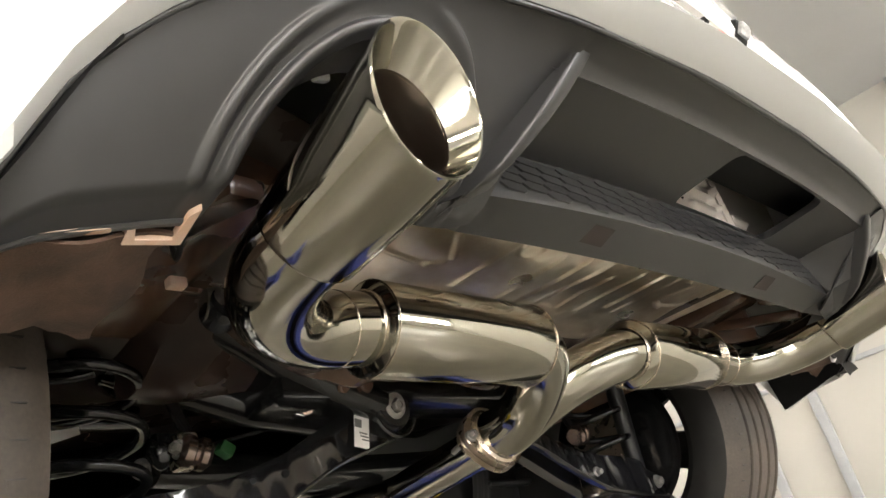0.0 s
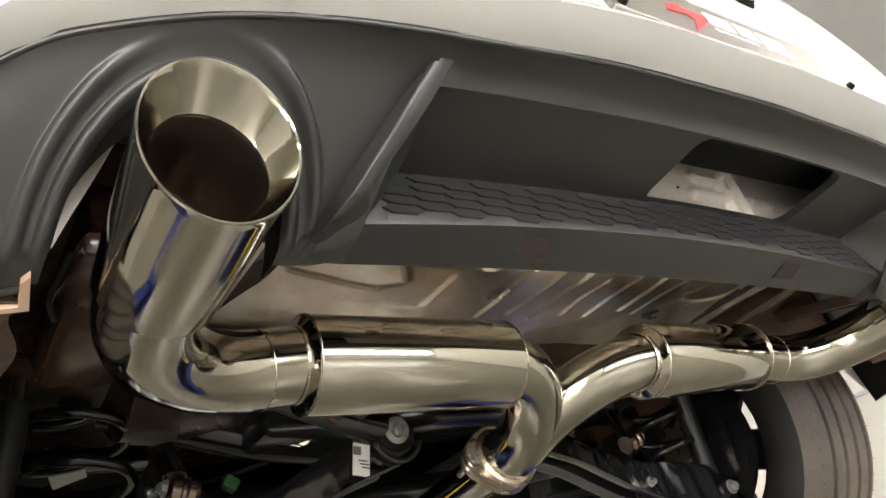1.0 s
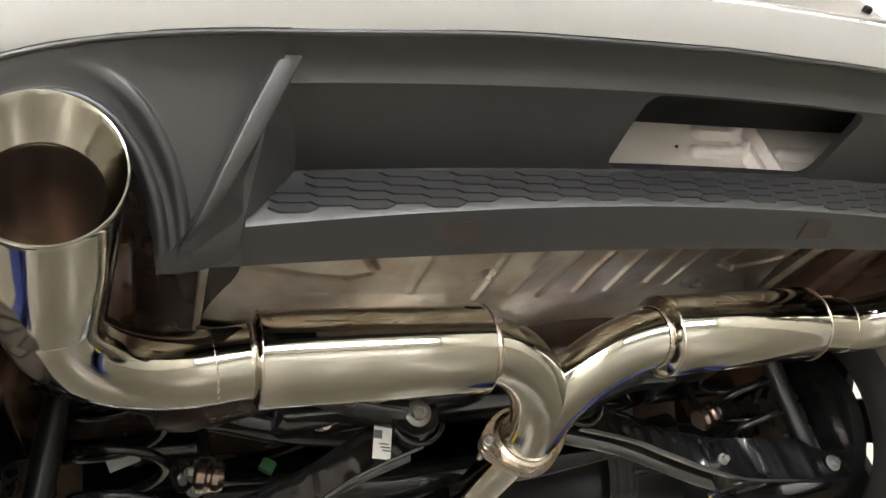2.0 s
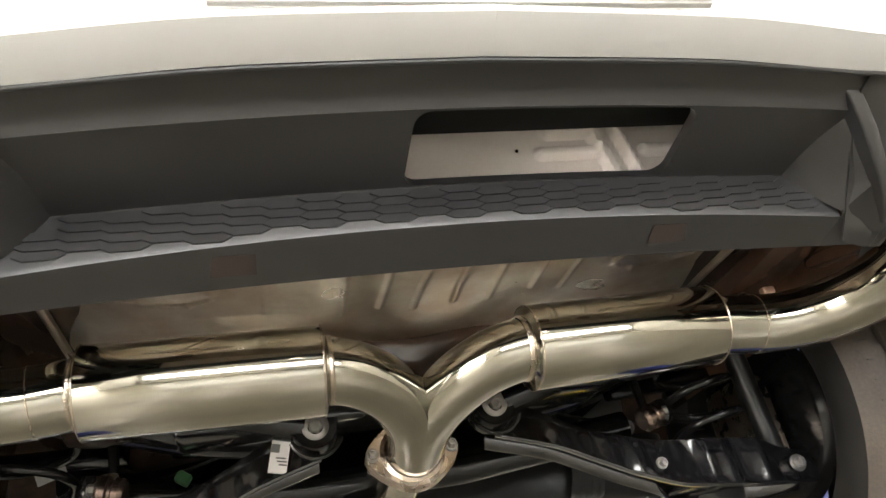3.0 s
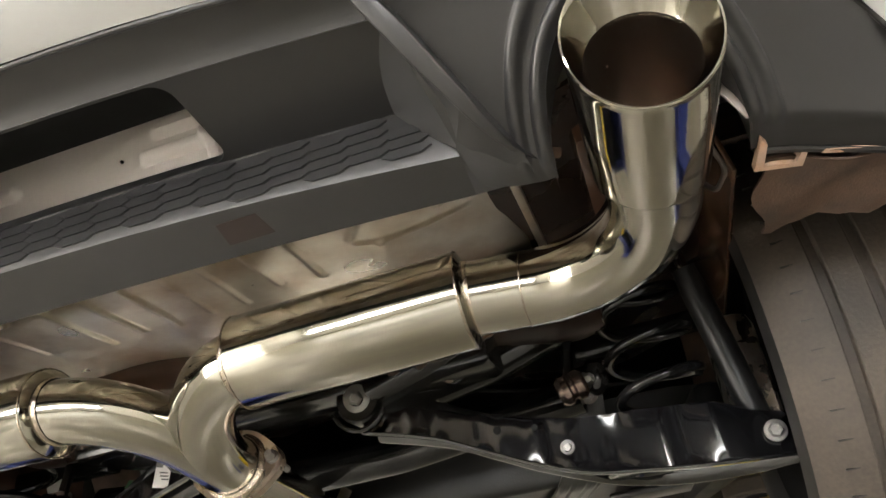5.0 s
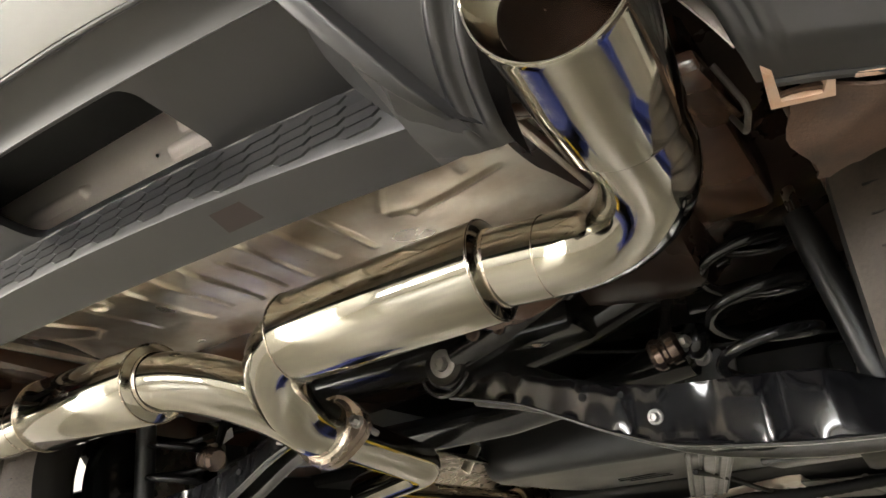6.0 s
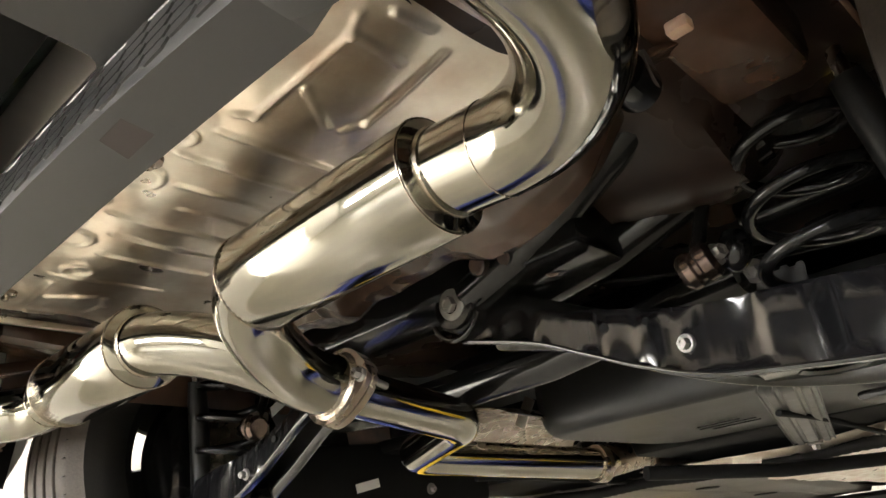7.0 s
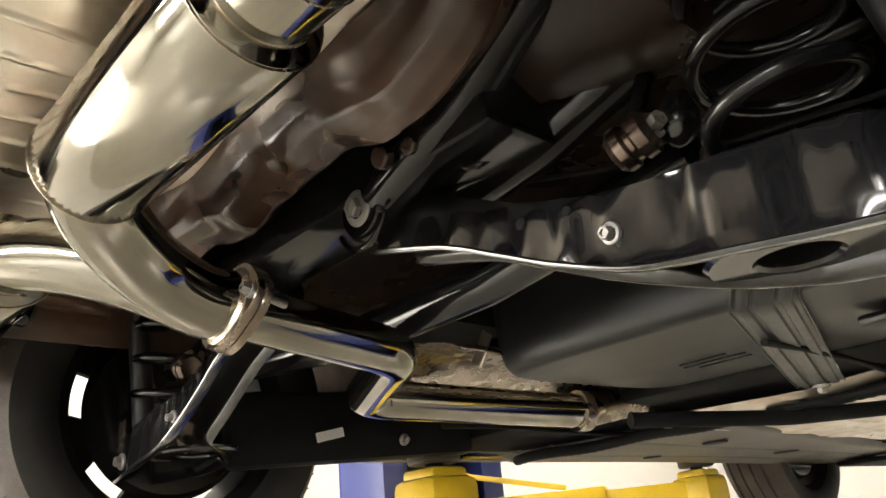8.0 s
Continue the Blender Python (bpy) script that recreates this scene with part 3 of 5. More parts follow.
for side in (-1, 1):
    part("diffuser_corner", thick(corner_sheet(side), 0.003), PLASTIC, car, "matt black textured bumper corner", smooth=58)
    arch = [arch_at(180 * k / 40) for k in range(41)]

    def lip(u, v, side=side):
        x = 0.655 + 0.135 * u
        sec = ((0.0, 0.001), (-0.001, -0.004), (0.001, -0.006), (0.006, -0.006))[int(v * 3 + 0.5)]
        return Vector((side * x, low_y(x) + sec[0], span(x)[2] + sec[1]))
    part("lower_lip", grid(lip, 30, 3), PLASTIC, car)
    bead = [Vector((side * x, edge_y(x) + 0.005, edge_z(x) - 0.004)) for x in [0.79 * k / 60 for k in range(61)]]
    part("edge_bead", tube(bead, 0.0028, 10), PLASTIC, car)

    def lining(u, v, arch=arch, side=side):
        k = u * (len(arch) - 1)
        i = min(int(k), len(arch) - 2)
        t = k - i
        x, z = arch[i][0] * (1 - t) + arch[i + 1][0] * t, arch[i][1] * (1 - t) + arch[i + 1][1] * t
        y = outer_y(x, z)
        return Vector((side * (TX + (x - TX) * (1 + 0.03 * v)), y + 0.045 * v, z))
    part("arch_lining", grid(lining, 60, 3), PLASTIC, car)
    # blade fin between the middle and the corner: a rounded ridge that sinks into the corner at its foot
    ridge = [(0.392, -0.576, 0.1185), (0.405, -0.562, 0.098), (0.418, -0.547, 0.078), (0.431, -0.529, 0.058), (0.443, -0.513, 0.041), (0.453, -0.498, 0.026), (0.463, -0.482, 0.015), (0.471, -0.467, 0.008)]
    wide = (0.0092, 0.0094, 0.0092, 0.0084, 0.0072, 0.0060, 0.0046, 0.0025)
    proud = (0.006, 0.008, 0.009, 0.009, 0.008, 0.006, 0.003, 0.0)
    bm = bmesh.new()
    rings = []
    for k, ((x, y, z), w, out) in enumerate(zip(ridge, wide, proud)):
        at = Vector((side * x, y - out * 0.8, z - out * 0.6))
        # the outer flank spreads to a raised crease on the corner's face
        xf = x + w + 0.002 + 0.0016 * k
        crease = Vector((side * xf, outer_y(xf, z) - 0.0022, z))
        rings.append([bm.verts.new(at + Vector((side * a * w, c, d))) for a, c, d in ((-1.0, 0.042, 0.030), (-1.0, 0.003, 0.0022), (-0.93, 0.0008, 0.0006), (-0.74, 0.0, 0.0), (0.74, 0.0, 0.0), (0.93, 0.0008, 0.0006), (1.0, 0.003, 0.0022))] + [bm.verts.new(at + Vector((side * w, 0.0, 0.0)).lerp(crease - at, 0.55) + Vector((0, 0.004, 0.002))), bm.verts.new(crease), bm.verts.new(crease + Vector((side * 0.003, 0.006, 0.002)))])
    for a, b in zip(rings, rings[1:]):
        for k in range(10):
            bm.faces.new((a[k], a[(k + 1) % 10], b[(k + 1) % 10], b[k]))
    bm.faces.new(rings[0])
    bm.faces.new(rings[-1])
    part("fin", bm, PLASTIC, car, "black blade-like fin", smooth=60)
    # slanting end wall of the recess, from the fin to the inner corner and down to the end of the band
    outer_edge = [Vector((side * x, y, z)) for x, y, z in ((0.388, -0.568, 0.124), (0.400, -0.556, 0.102), (0.413, -0.541, 0.082), (0.426, -0.523, 0.061), (0.445, -0.511, 0.0395), (0.4363, -0.4886, 0.0340), (0.4265, -0.4662, 0.0285))]
    inner_edge = [Vector((side * x, y, z)) for x, y, z in ((0.386, -0.556, 0.098), (0.381, -0.520, 0.0955), (0.378, -0.485, 0.0900), (0.378, -0.4535, 0.0845), (0.394, -0.4560, 0.0640), (0.411, -0.4595, 0.0450), (0.4265, -0.4630, 0.0285))]

    def end_wall(u, v, a=outer_edge, b=inner_edge):
        i = min(int(v * 6), 5)
        t = v * 6 - i
        return a[i].lerp(a[i + 1], t).lerp(b[i].lerp(b[i + 1], t), u)
    part("recess_end", grid(end_wall, 6, 18), PLASTIC, car, smooth=50)
    # cheek that closes the end of the band and runs over to the foot of the arch
    cheek = [(0.4265, -0.4662, 0.0285), (0.427, *prof(0.427)[10]), (0.426, *prof(0.426)[11]), (0.426, *prof(0.426)[12])]
    foot = [(0.446, -0.511, 0.039), (0.462, -0.484, 0.020), (0.476, -0.464, 0.0075), (0.480, -0.430, 0.002)]
    bm = grid(lambda u, v, a=cheek, b=foot: Vector((side * 1.0, 1, 1)) * Vector(a[int(v * 3 + 0.5)]).lerp(Vector(b[int(v * 3 + 0.5)]), u), 4, 3)
    part("band_cheek", bm, PLASTIC, car, smooth=80)

# black liner inside each rear corner of the shell
for side in (-1, 1):
    def corner_liner(u, v, side=side):
        s = plan_s[5] + (plan_s[8] + 0.14 - plan_s[5]) * u
        x, y = plan_x(s), plan_y(s)
        low = max(shell_low(x, y), -0.10)
        return Vector((side * (x - 0.012), y + 0.008, low + 0.005 + 0.16 * v))
    part("corner_liner", grid(corner_liner, 30, 6), DARK, car, "black plastic liner behind the bumper corner")

# small dull patches on the lower band
for sx in (-1, 1):
    p = prof(0.228)
    a, b = Vector((0, *p[10])), Vector((0, *p[11]))
    n = Vector((0, -(b - a).z, (b - a).y)).normalized()
    if n.z > 0:
        n = -n
    loop = [Vector((sx * 0.228 + dx, 0, 0)) + a.lerp(b, f) + n * 0.0002 for dx, f in ((-0.024, 0.25), (0.024, 0.25), (0.024, 0.8), (-0.024, 0.8))]
    part("patch", prism(loop, n * 0.0004), BROWNPATCH, car, "dull brown adhesive patch", smooth=0)

# bumper beam and pale body panel seen through the opening
part("bumper_beam", box((0.05, -0.515, 0.163), (1.0, 0.06, 0.054), 0.004), DARK, car, "black bumper beam")


def back_panel(u, v):
    x, z = -0.35 + 0.80 * u, 0.04 + 0.22 * v
    y = -0.424 - 0.045 * (z - 0.155)
    # two slanting ribs and four lying ones with rounded ends
    for cx, w in ((0.196, 0.011), (0.226, 0.009)):
        y -= 0.012 * min(1.0, max(0.0, (w - abs(x - cx + 0.25 * (z - 0.12))) / 0.006))
    for cz, xa, xb in ((0.150, 0.108, 0.186), (0.178, 0.120, 0.186), (0.160, -0.20, -0.035), (0.150, 0.236, 0.30)):
        d = math.hypot(max(0.0, xa + 0.008 - x, x - xb + 0.008), z - cz)
        y -= 0.009 * min(1.0, max(0.0, (0.010 - d) / 0.006))
    return Vector((x, y, z))


part("rear_body_panel", grid(back_panel, 300, 90), BACKPANEL, car, "pale painted body panel with pressed ribs")
for x, z in ((0.087, 0.155), (0.105, 0.118), (-0.03, 0.118)):
    part("hole_plug", revolve([(0, 0.002), (0.0015, 0.002), (0.002, 0.0)], (x, back_panel((x + 0.35) / 0.8, (z - 0.04) / 0.22).y - 0.001, z), (0, -1, 0), 12), DARK, car)

# ---- underbody sheet and heat shield ----
def floor_sheet(u, v):
    x = -0.66 + 1.32 * u
    y = -0.37 + 0.92 * v
    z = 0.125 + 0.02 * math.cos(x * 6)
    z += 0.05 * max(0.0, abs(x) - 0.45) / 0.2
    z -= 0.07 * math.exp(-((y - 0.10) / 0.10) ** 2) * (1 if abs(x) < 0.5 else 0.4)
    return Vector((x, y, z))


part("rear_floor", thick(grid(floor_sheet, 60, 50), 0.002), UNDERSEAL, car, "glossy dark coated underbody sheet")


def shield_z(x, y):
    z = 0.084 + 0.028 * (abs(x) / 0.42) ** 3
    z -= 0.10 * max(0.0, y + 0.20) ** 1.0 * 0.5
    z += 0.0018 * math.sin(31 * x + 9 * y) * math.sin(23 * y + 4)
    z += 0.0022 * noise.noise((9 * x, 12 * y, 0.3)) + 0.0005 * noise.noise((29 * x, 25 * y, 2.1))
    return z


# pressed beads: from, to, half width
BEADS = [((0.198, -0.343), (0.194, -0.205)), ((0.229, -0.344), (0.234, -0.330)), ((0.234, -0.330), (0.360, -0.322)), ((0.360, -0.322), (0.381, -0.330)), ((0.258, -0.251), (0.281, -0.240)), ((0.281, -0.240), (0.385, -0.240)),
         ((0.093, -0.326), (0.092, -0.200)), ((-0.001, -0.355), (-0.008, -0.19)), ((-0.103, -0.321), (-0.102, -0.19)), ((0.289, -0.315), (0.254, -0.265)), ((0.362, -0.318), (0.358, -0.265)), ((0.397, -0.306), (0.400, -0.268)),
         ((-0.198, -0.343), (-0.194, -0.205)), ((-0.234, -0.330), (-0.345, -0.322)), ((-0.258, -0.251), (-0.281, -0.240)), ((-0.281, -0.240), (-0.385, -0.240)), ((-0.289, -0.315), (-0.254, -0.265)), ((-0.397, -0.306), (-0.400, -0.268)),
         ((0.045, -0.300), (0.044, -0.20)), ((0.145, -0.355), (0.147, -0.22)), ((-0.050, -0.330), (-0.053, -0.20))]
RINGS = [(0.088, -0.364, 0.020), (0.170, -0.369, 0.016), (-0.167, -0.321, 0.017), (-0.081, -0.361, 0.019), (0.241, -0.376, 0.011), (0.02, -0.385, 0.017)]


def seg_dist(x, y, a, b):
    ax, ay, bx, by = *a, *b
    t = ((x - ax) * (bx - ax) + (y - ay) * (by - ay)) / ((bx - ax) ** 2 + (by - ay) ** 2)
    t = min(1, max(0, t))
    return math.hypot(x - ax - t * (bx - ax), y - ay - t * (by - ay))


def shield_point(u, v):
    x, y = -0.438 + 0.876 * u, -0.424 + 0.364 * v
    z = shield_z(x, y)
    for k, (a, b) in enumerate(BEADS):
        d = seg_dist(x, y, a, b)
        if d < 0.012:
            z -= (0.0036 if k % 3 else 0.0024) * math.exp(-((d / 0.0040) ** 2))
    for cx, cy, r in RINGS:
        d = abs(math.hypot(x - cx, y - cy) - r)
        if d < 0.02:
            z -= 0.0032 * math.exp(-((d / 0.0032) ** 2))
    return Vector((x, y, z))


shield = part("heat_shield", thick(grid(shield_point, 440, 200), 0.0012), ALU, car, "dented aluminium heat shield with pressed beads", smooth=60)
for x, y in ((0.199, -0.385), (0.12, -0.372), (-0.3, -0.36)):
    part("stud", revolve([(0, -0.012), (0.004, -0.012), (0.006, -0.006), (0.013, -0.005), (0.014, 0.0), (0, 0.0)], (x, y, shield_z(x, y) - 0.001), (0, 0, 1), 20), RAWSTEEL, shield)
for sx in (-1, 1):
    part("side_flange", beam((sx * 0.441, -0.42, 0.108), (sx * 0.441, -0.07, 0.112), 0.010, 0.022, 0.003), ALU, shield)



def crossmember(u, v):
    x = -0.44 + 0.88 * u
    sec = [(-0.106, 0.088), (-0.102, 0.066), (-0.094, 0.046), (-0.082, 0.030), (-0.066, 0.020), (-0.048, 0.016), (-0.030, 0.035), (-0.018, 0.090)]
    k = v * 7
    i = min(int(k), 6)
    t = k - i
    y, z = sec[i][0] * (1 - t) + sec[i + 1][0] * t, sec[i][1] * (1 - t) + sec[i + 1][1] * t
    lift_up = max(0.0, abs(x) - 0.33) / 0.11
    z += (0.10 - z) * min(1.0, lift_up) ** 1.7
    z += 0.0055 * math.sin(24 * x + 1) * math.sin(34 * y) + 0.0038 * math.sin(47 * x + 31 * y) + 0.0016 * math.sin(88 * x - 52 * y)
    return Vector((x, y + 0.004 * math.sin(19 * x + 2), z))


part("rear_crossmember", thick(grid(crossmember, 80, 42), 0.002), PRIMER, car, "glossy brown painted body crossmember", smooth=60)


# ---- wheels ----
def tyre_profile(w):
    h = w / 2
    R = 0.322
    pts = [(0.215, -h + 0.012), (0.235, -h - 0.002), (0.265, -h - 0.008), (0.295, -h - 0.002), (R - 0.020, -h + 0.007), (R - 0.010, -h + 0.020), (R - 0.004, -h + 0.034)]
    grooves = [-0.052, -0.008, 0.036, 0.076]
    for g in grooves:
        pts += [(R - 0.0008, g - 0.0077), (R - 0.0022, g - 0.0060), (R - 0.0095, g - 0.0048), (R - 0.0095, g + 0.0048), (R - 0.0022, g + 0.0060), (R - 0.0008, g + 0.0077)]
    pts += [(R - 0.003, h - 0.020), (R - 0.009, h - 0.010), (0.295, h + 0.002), (0.265, h + 0.008), (0.235, h + 0.002), (0.215, h - 0.012)]
    return pts


def wheel(side, y, front=False):
    c = Vector((side * 0.773, y, WZ))
    ax = Vector((side, 0, 0))
    w = part("wheel", revolve([(0.215, -0.098), (0.222, -0.105), (0.226, -0.095), (0.205, -0.07), (0.20, 0.05), (0.226, 0.095), (0.222, 0.105), (0.213, 0.098), (0.190, 0.05), (0.190, -0.07), (0.215, -0.098)], c, ax, 72), DARK, car, "dark alloy wheel rim")
    outline = tyre_profile(0.226)
    tyre = part("tyre", revolve(outline[3:-3], c, ax, 120), RUBBER, w, "worn brown-black rubber tread with grooves")
    for edge in (outline[:4], outline[-4:]):
        part("sidewall", revolve(edge, c, ax, 96), SIDEWALL, w, "black rubber tyre sidewall")
    # shoulder cuts in the tread
    bm = bmesh.new()
    for k in range(64):
        a = 2 * math.pi * k / 64
        d = Vector((0, math.cos(a), math.sin(a)))
        t = Vector((0, -math.sin(a), math.cos(a)))
        for xx in (-0.082, 0.095):
            m = Matrix((ax, t, d)).transposed().to_4x4()
            box(c + ax * (xx * 0.98) + d * 0.3172, (0.016, 0.0011, 0.0030), 0, m, bm)
    tagged(part("tread_sipe", bm, SIDEWALL, w, smooth=0), kind="stuff")
    hub = revolve([(0, 0.055), (0.035, 0.055), (0.055, 0.045), (0.068, 0.03), (0.068, -0.03), (0, -0.03)], c, ax, 40)
    part("hub", hub, GLOSSBLACK, w)
    bm = bmesh.new()
    for k in range(5):
        a = 2 * math.pi * k / 5 + 0.95
        p0 = c + ax * 0.035 + Vector((0, math.cos(a), math.sin(a))) * 0.05
        p1 = c + ax * 0.055 + Vector((0, math.cos(a), math.sin(a))) * 0.198
        beam(p0, p1, 0.085, 0.026, 0.008, bm, up=ax)
        for da in (-0.30, 0.30):
            p2 = c + ax * 0.055 + Vector((0, math.cos(a + da), math.sin(a + da))) * 0.198
            beam(p0.lerp(p1, 0.35), p2, 0.045, 0.024, 0.006, bm, up=ax)
    part("spokes", bm, DARK, w)
    part("brake_disc", revolve([(0.07, -0.055), (0.136, -0.055), (0.136, -0.033), (0.07, -0.033), (0.07, -0.055)], c, ax, 64), RAWSTEEL, w, "steel brake disc")
    part("dust_shield", revolve([(0.05, -0.066), (0.150, -0.066), (0.161, -0.054), (0.165, -0.056), (0.153, -0.072), (0.05, -0.076), (0.05, -0.066)], c, ax, 48), GLOSSBLACK, w)
    for k in range(5):
        a = 2 * math.pi * k / 5
        part("lug_bolt", revolve([(0, 0.062), (0.007, 0.062), (0.009, 0.05), (0.009, 0.04)], c + Vector((0, math.cos(a), math.sin(a))) * 0.05, ax, 6), BOLT, w)
    return w


for yw in AXLES:
    for side in (-1, 1):
        wheel(side, yw)


# wheel arch liners
def arch_liner(side, yw):
    def f(u, v):
        a = radians(-12 + 204 * u) if yw > 1 else radians(-5 + 152 * u)
        r = 0.368 + 0.01 * math.sin(9 * u)
        x = 0.60 + 0.275 * v
        return Vector((side * x, yw + r * math.cos(a), WZ + r * math.sin(a)))
    return thick(grid(f, 40, 8), 0.003)


for yw in AXLES:
    for side in (-1, 1):
        part("wheel_liner", arch_liner(side, yw), LINER if yw < 1 else DARK, car, "brown felt wheel arch liner")


# flap of liner and pale brackets under each bumper corner
for side in (-1, 1):
    def flap(u, v, side=side):
        x = 0.657 + 0.168 * u + 0.006 * math.sin(9 * v) * (1 - u)
        y = -0.345 + 0.03 * u + ((0.112 if side > 0 else 0.150) - 0.065 * u + 0.005 * math.sin(13 * u) + 0.003 * math.sin(37 * u)) * v
        z = 0.004 - 0.022 * u - 0.014 * v + 0.004 * math.sin(12 * u + 5 * v)
        return Vector((side * x, y, z))
    part("liner_flap", thick(grid(flap, 20, 12), 0.003), LINER, car, "brown felt liner flap under the bumper corner")
    bm = bmesh.new()
    ring = [Vector((side * x, y, z)) for x, y, z in ((0.652, -0.337, 0.001), (0.692, -0.328, -0.001), (0.696, -0.350, 0.002), (0.657, -0.380, 0.006))]
    mid_b = (ring[0] + ring[1] + ring[2] + ring[3]) / 4
    line = [ring[3], ring[0], ring[1], ring[2]]
    prism(line + [p.lerp(mid_b, f) for p, f in zip(reversed(line), (0.22, 0.36, 0.36, 0.30))], Vector((0, 0, 0.007)), bm)
    part("bracket", bm, TAN, car, "pale tan plastic bracket")
    part("edge_strip", beam((side * 0.706, -0.345, 0.002), (side * 0.770, -0.332, -0.010), 0.008, 0.007, 0.002), TAN, car, "tan foam edge strip")
    part("foam_tuft", tube([Vector((side * 0.772, -0.334, -0.006)), Vector((side * 0.778, -0.330, -0.018)), Vector((side * 0.776, -0.326, -0.026))], [0.004, 0.007, 0.004], 10), STICKER, car)


# ---- rear subframe ----
subframe = part("subframe", beam((-0.33, 0.055, 0.045), (0.33, 0.055, 0.045), 0.10, 0.075, 0.012), GLOSSBLACK, car, "glossy black pressed steel rear subframe")
for sx in (-1, 1):
    # ears that carry the large bolts
    bm = revolve([(0, -0.002), (0.030, -0.002), (0.034, 0.004), (0.034, 0.045), (0, 0.045)], (sx * 0.135, 0.012, 0.0), (0, 1, 0), 36)
    part("bush_ear", bm, GLOSSBLACK, subframe)
    part("ear_ring", tube([Vector((sx * 0.135 + 0.038 * math.cos(a), 0.012, 0.038 * math.sin(a) - 0.006)) for a in [radians(200 + 14 * k) for k in range(11)]], 0.0035, 10), GLOSSBLACK, subframe)
    bolt((sx * 0.135, 0.010, 0.0), (0, -1, -0.15), 0.0105, subframe, 0.0195)
    # arm of the subframe that rises outwards, with holes
    part("outrigger", tube(bent([(sx * 0.15, 0.030, 0.010), (sx * 0.27, 0.020, 0.040), (sx * 0.36, 0.010, 0.085), (sx * 0.48, -0.005, 0.135)], 0.12, 8), 0.027, 18), GLOSSBLACK, subframe)
    part("outrigger_rear", tube(bent([(sx * 0.16, 0.10, 0.010), (sx * 0.30, 0.115, 0.035), (sx * 0.50, 0.13, 0.10)], 0.3, 8), 0.030, 18), GLOSSBLACK, subframe)
    # pressed web between the arms, with a bright folded edge and a row of holes
    ea, eb = Vector((sx * 0.262, 0.058, 0.003)), Vector((sx * 0.373, 0.128, 0.063))
    ec, ed = Vector((sx * 0.385, 0.085, 0.110)), Vector((sx * 0.215, 0.015, 0.030))
    nrm = (eb - ea).cross(ed - ea).normalized()
    if nrm.z > 0:
        nrm = -nrm
    part("web", prism([ea, eb, ec, ed], -nrm * 0.003), GLOSSBLACK, subframe, smooth=0)
    part("web_edge", tube([ea.lerp(eb, k / 8) for k in range(9)], 0.0016, 8), ARMBLACK, subframe)
    for k, r in ((0.05, 0.0085), (0.25, 0.0065), (0.42, 0.0050), (0.62, 0.0028), (0.78, 0.0028)):
        at = ea.lerp(eb, k) + (ed - ea).normalized() * 0.014
        part("web_hole", revolve([(0, 0.0008), (r, 0.0008), (r * 1.08, 0)], at, nrm, 18), JOINT, subframe)
    for x, y, z, r in ((0.306, -0.024, 0.052, 0.012), (0.253, 0.060, 0.036, 0.009), (0.199, -0.012, 0.024, 0.012), (0.285, 0.045, 0.045, 0.006), (0.235, -0.006, 0.022, 0.009)):
        part("hole_cover", revolve([(0, 0.002), (r * 0.8, 0.002), (r, 0.0), (r, -0.01)], (sx * x, y, z), (0, -1, -0.25), 20), PRIMER, subframe)
    part("long_member", beam((sx * 0.555, -0.30, 0.145), (sx * 0.553, 0.025, 0.125), 0.09, 0.09, 0.014), PRIMER, car, "brown painted chassis rail")
    part("long_member", beam((sx * 0.553, 0.0, 0.215), (sx * 0.553, 0.50, 0.195), 0.10, 0.06, 0.012), UNDERSEAL, car, "dark coated chassis rail")
    part("wheelhouse_panel", box((sx * 0.640, 0.08, 0.15), (0.006, 0.66, 0.20), 0.002, Euler((0, radians(-8 * sx), 0)).to_matrix().to_4x4()), PRIMER, car, "brown painted inner wheelhouse panel")
    part("tow_bush", revolve([(0, 0), (0.018, 0), (0.020, 0.004), (0.020, 0.03), (0, 0.03)], (sx * 0.50, -0.13, 0.045), (0, -1, 0.2), 24), GLOSSBLACK, car)
part("cross_tube", tube(bent([(-0.42, 0.19, -0.02), (-0.15, 0.21, -0.045), (0.12, 0.21, -0.045), (0.42, 0.19, -0.02)], 0.2), 0.028, 24), GLOSSBLACK, subframe)

# ---- lower spring arms ----
arm_top = spline([0.13, 0.17, 0.24, 0.31, 0.42, 0.515, 0.585, 0.64, 0.69], [0.016, 0.012, -0.018, -0.050, -0.078, -0.086, -0.092, -0.112, -0.124])
arm_low = spline([0.13, 0.229, 0.294, 0.353, 0.43, 0.495, 0.562, 0.69], [-0.042, -0.070, -0.100, -0.128, -0.155, -0.164, -0.171, -0.176])
arm_rear = spline([0.13, 0.3, 0.4, 0.5, 0.69], [0.035, 0.050, 0.052, 0.055, 0.088])
arm_front = spline([0.13, 0.3, 0.40, 0.46, 0.52, 0.60, 0.69], [0.090, 0.100, 0.108, 0.160, 0.192, 0.190, 0.150])


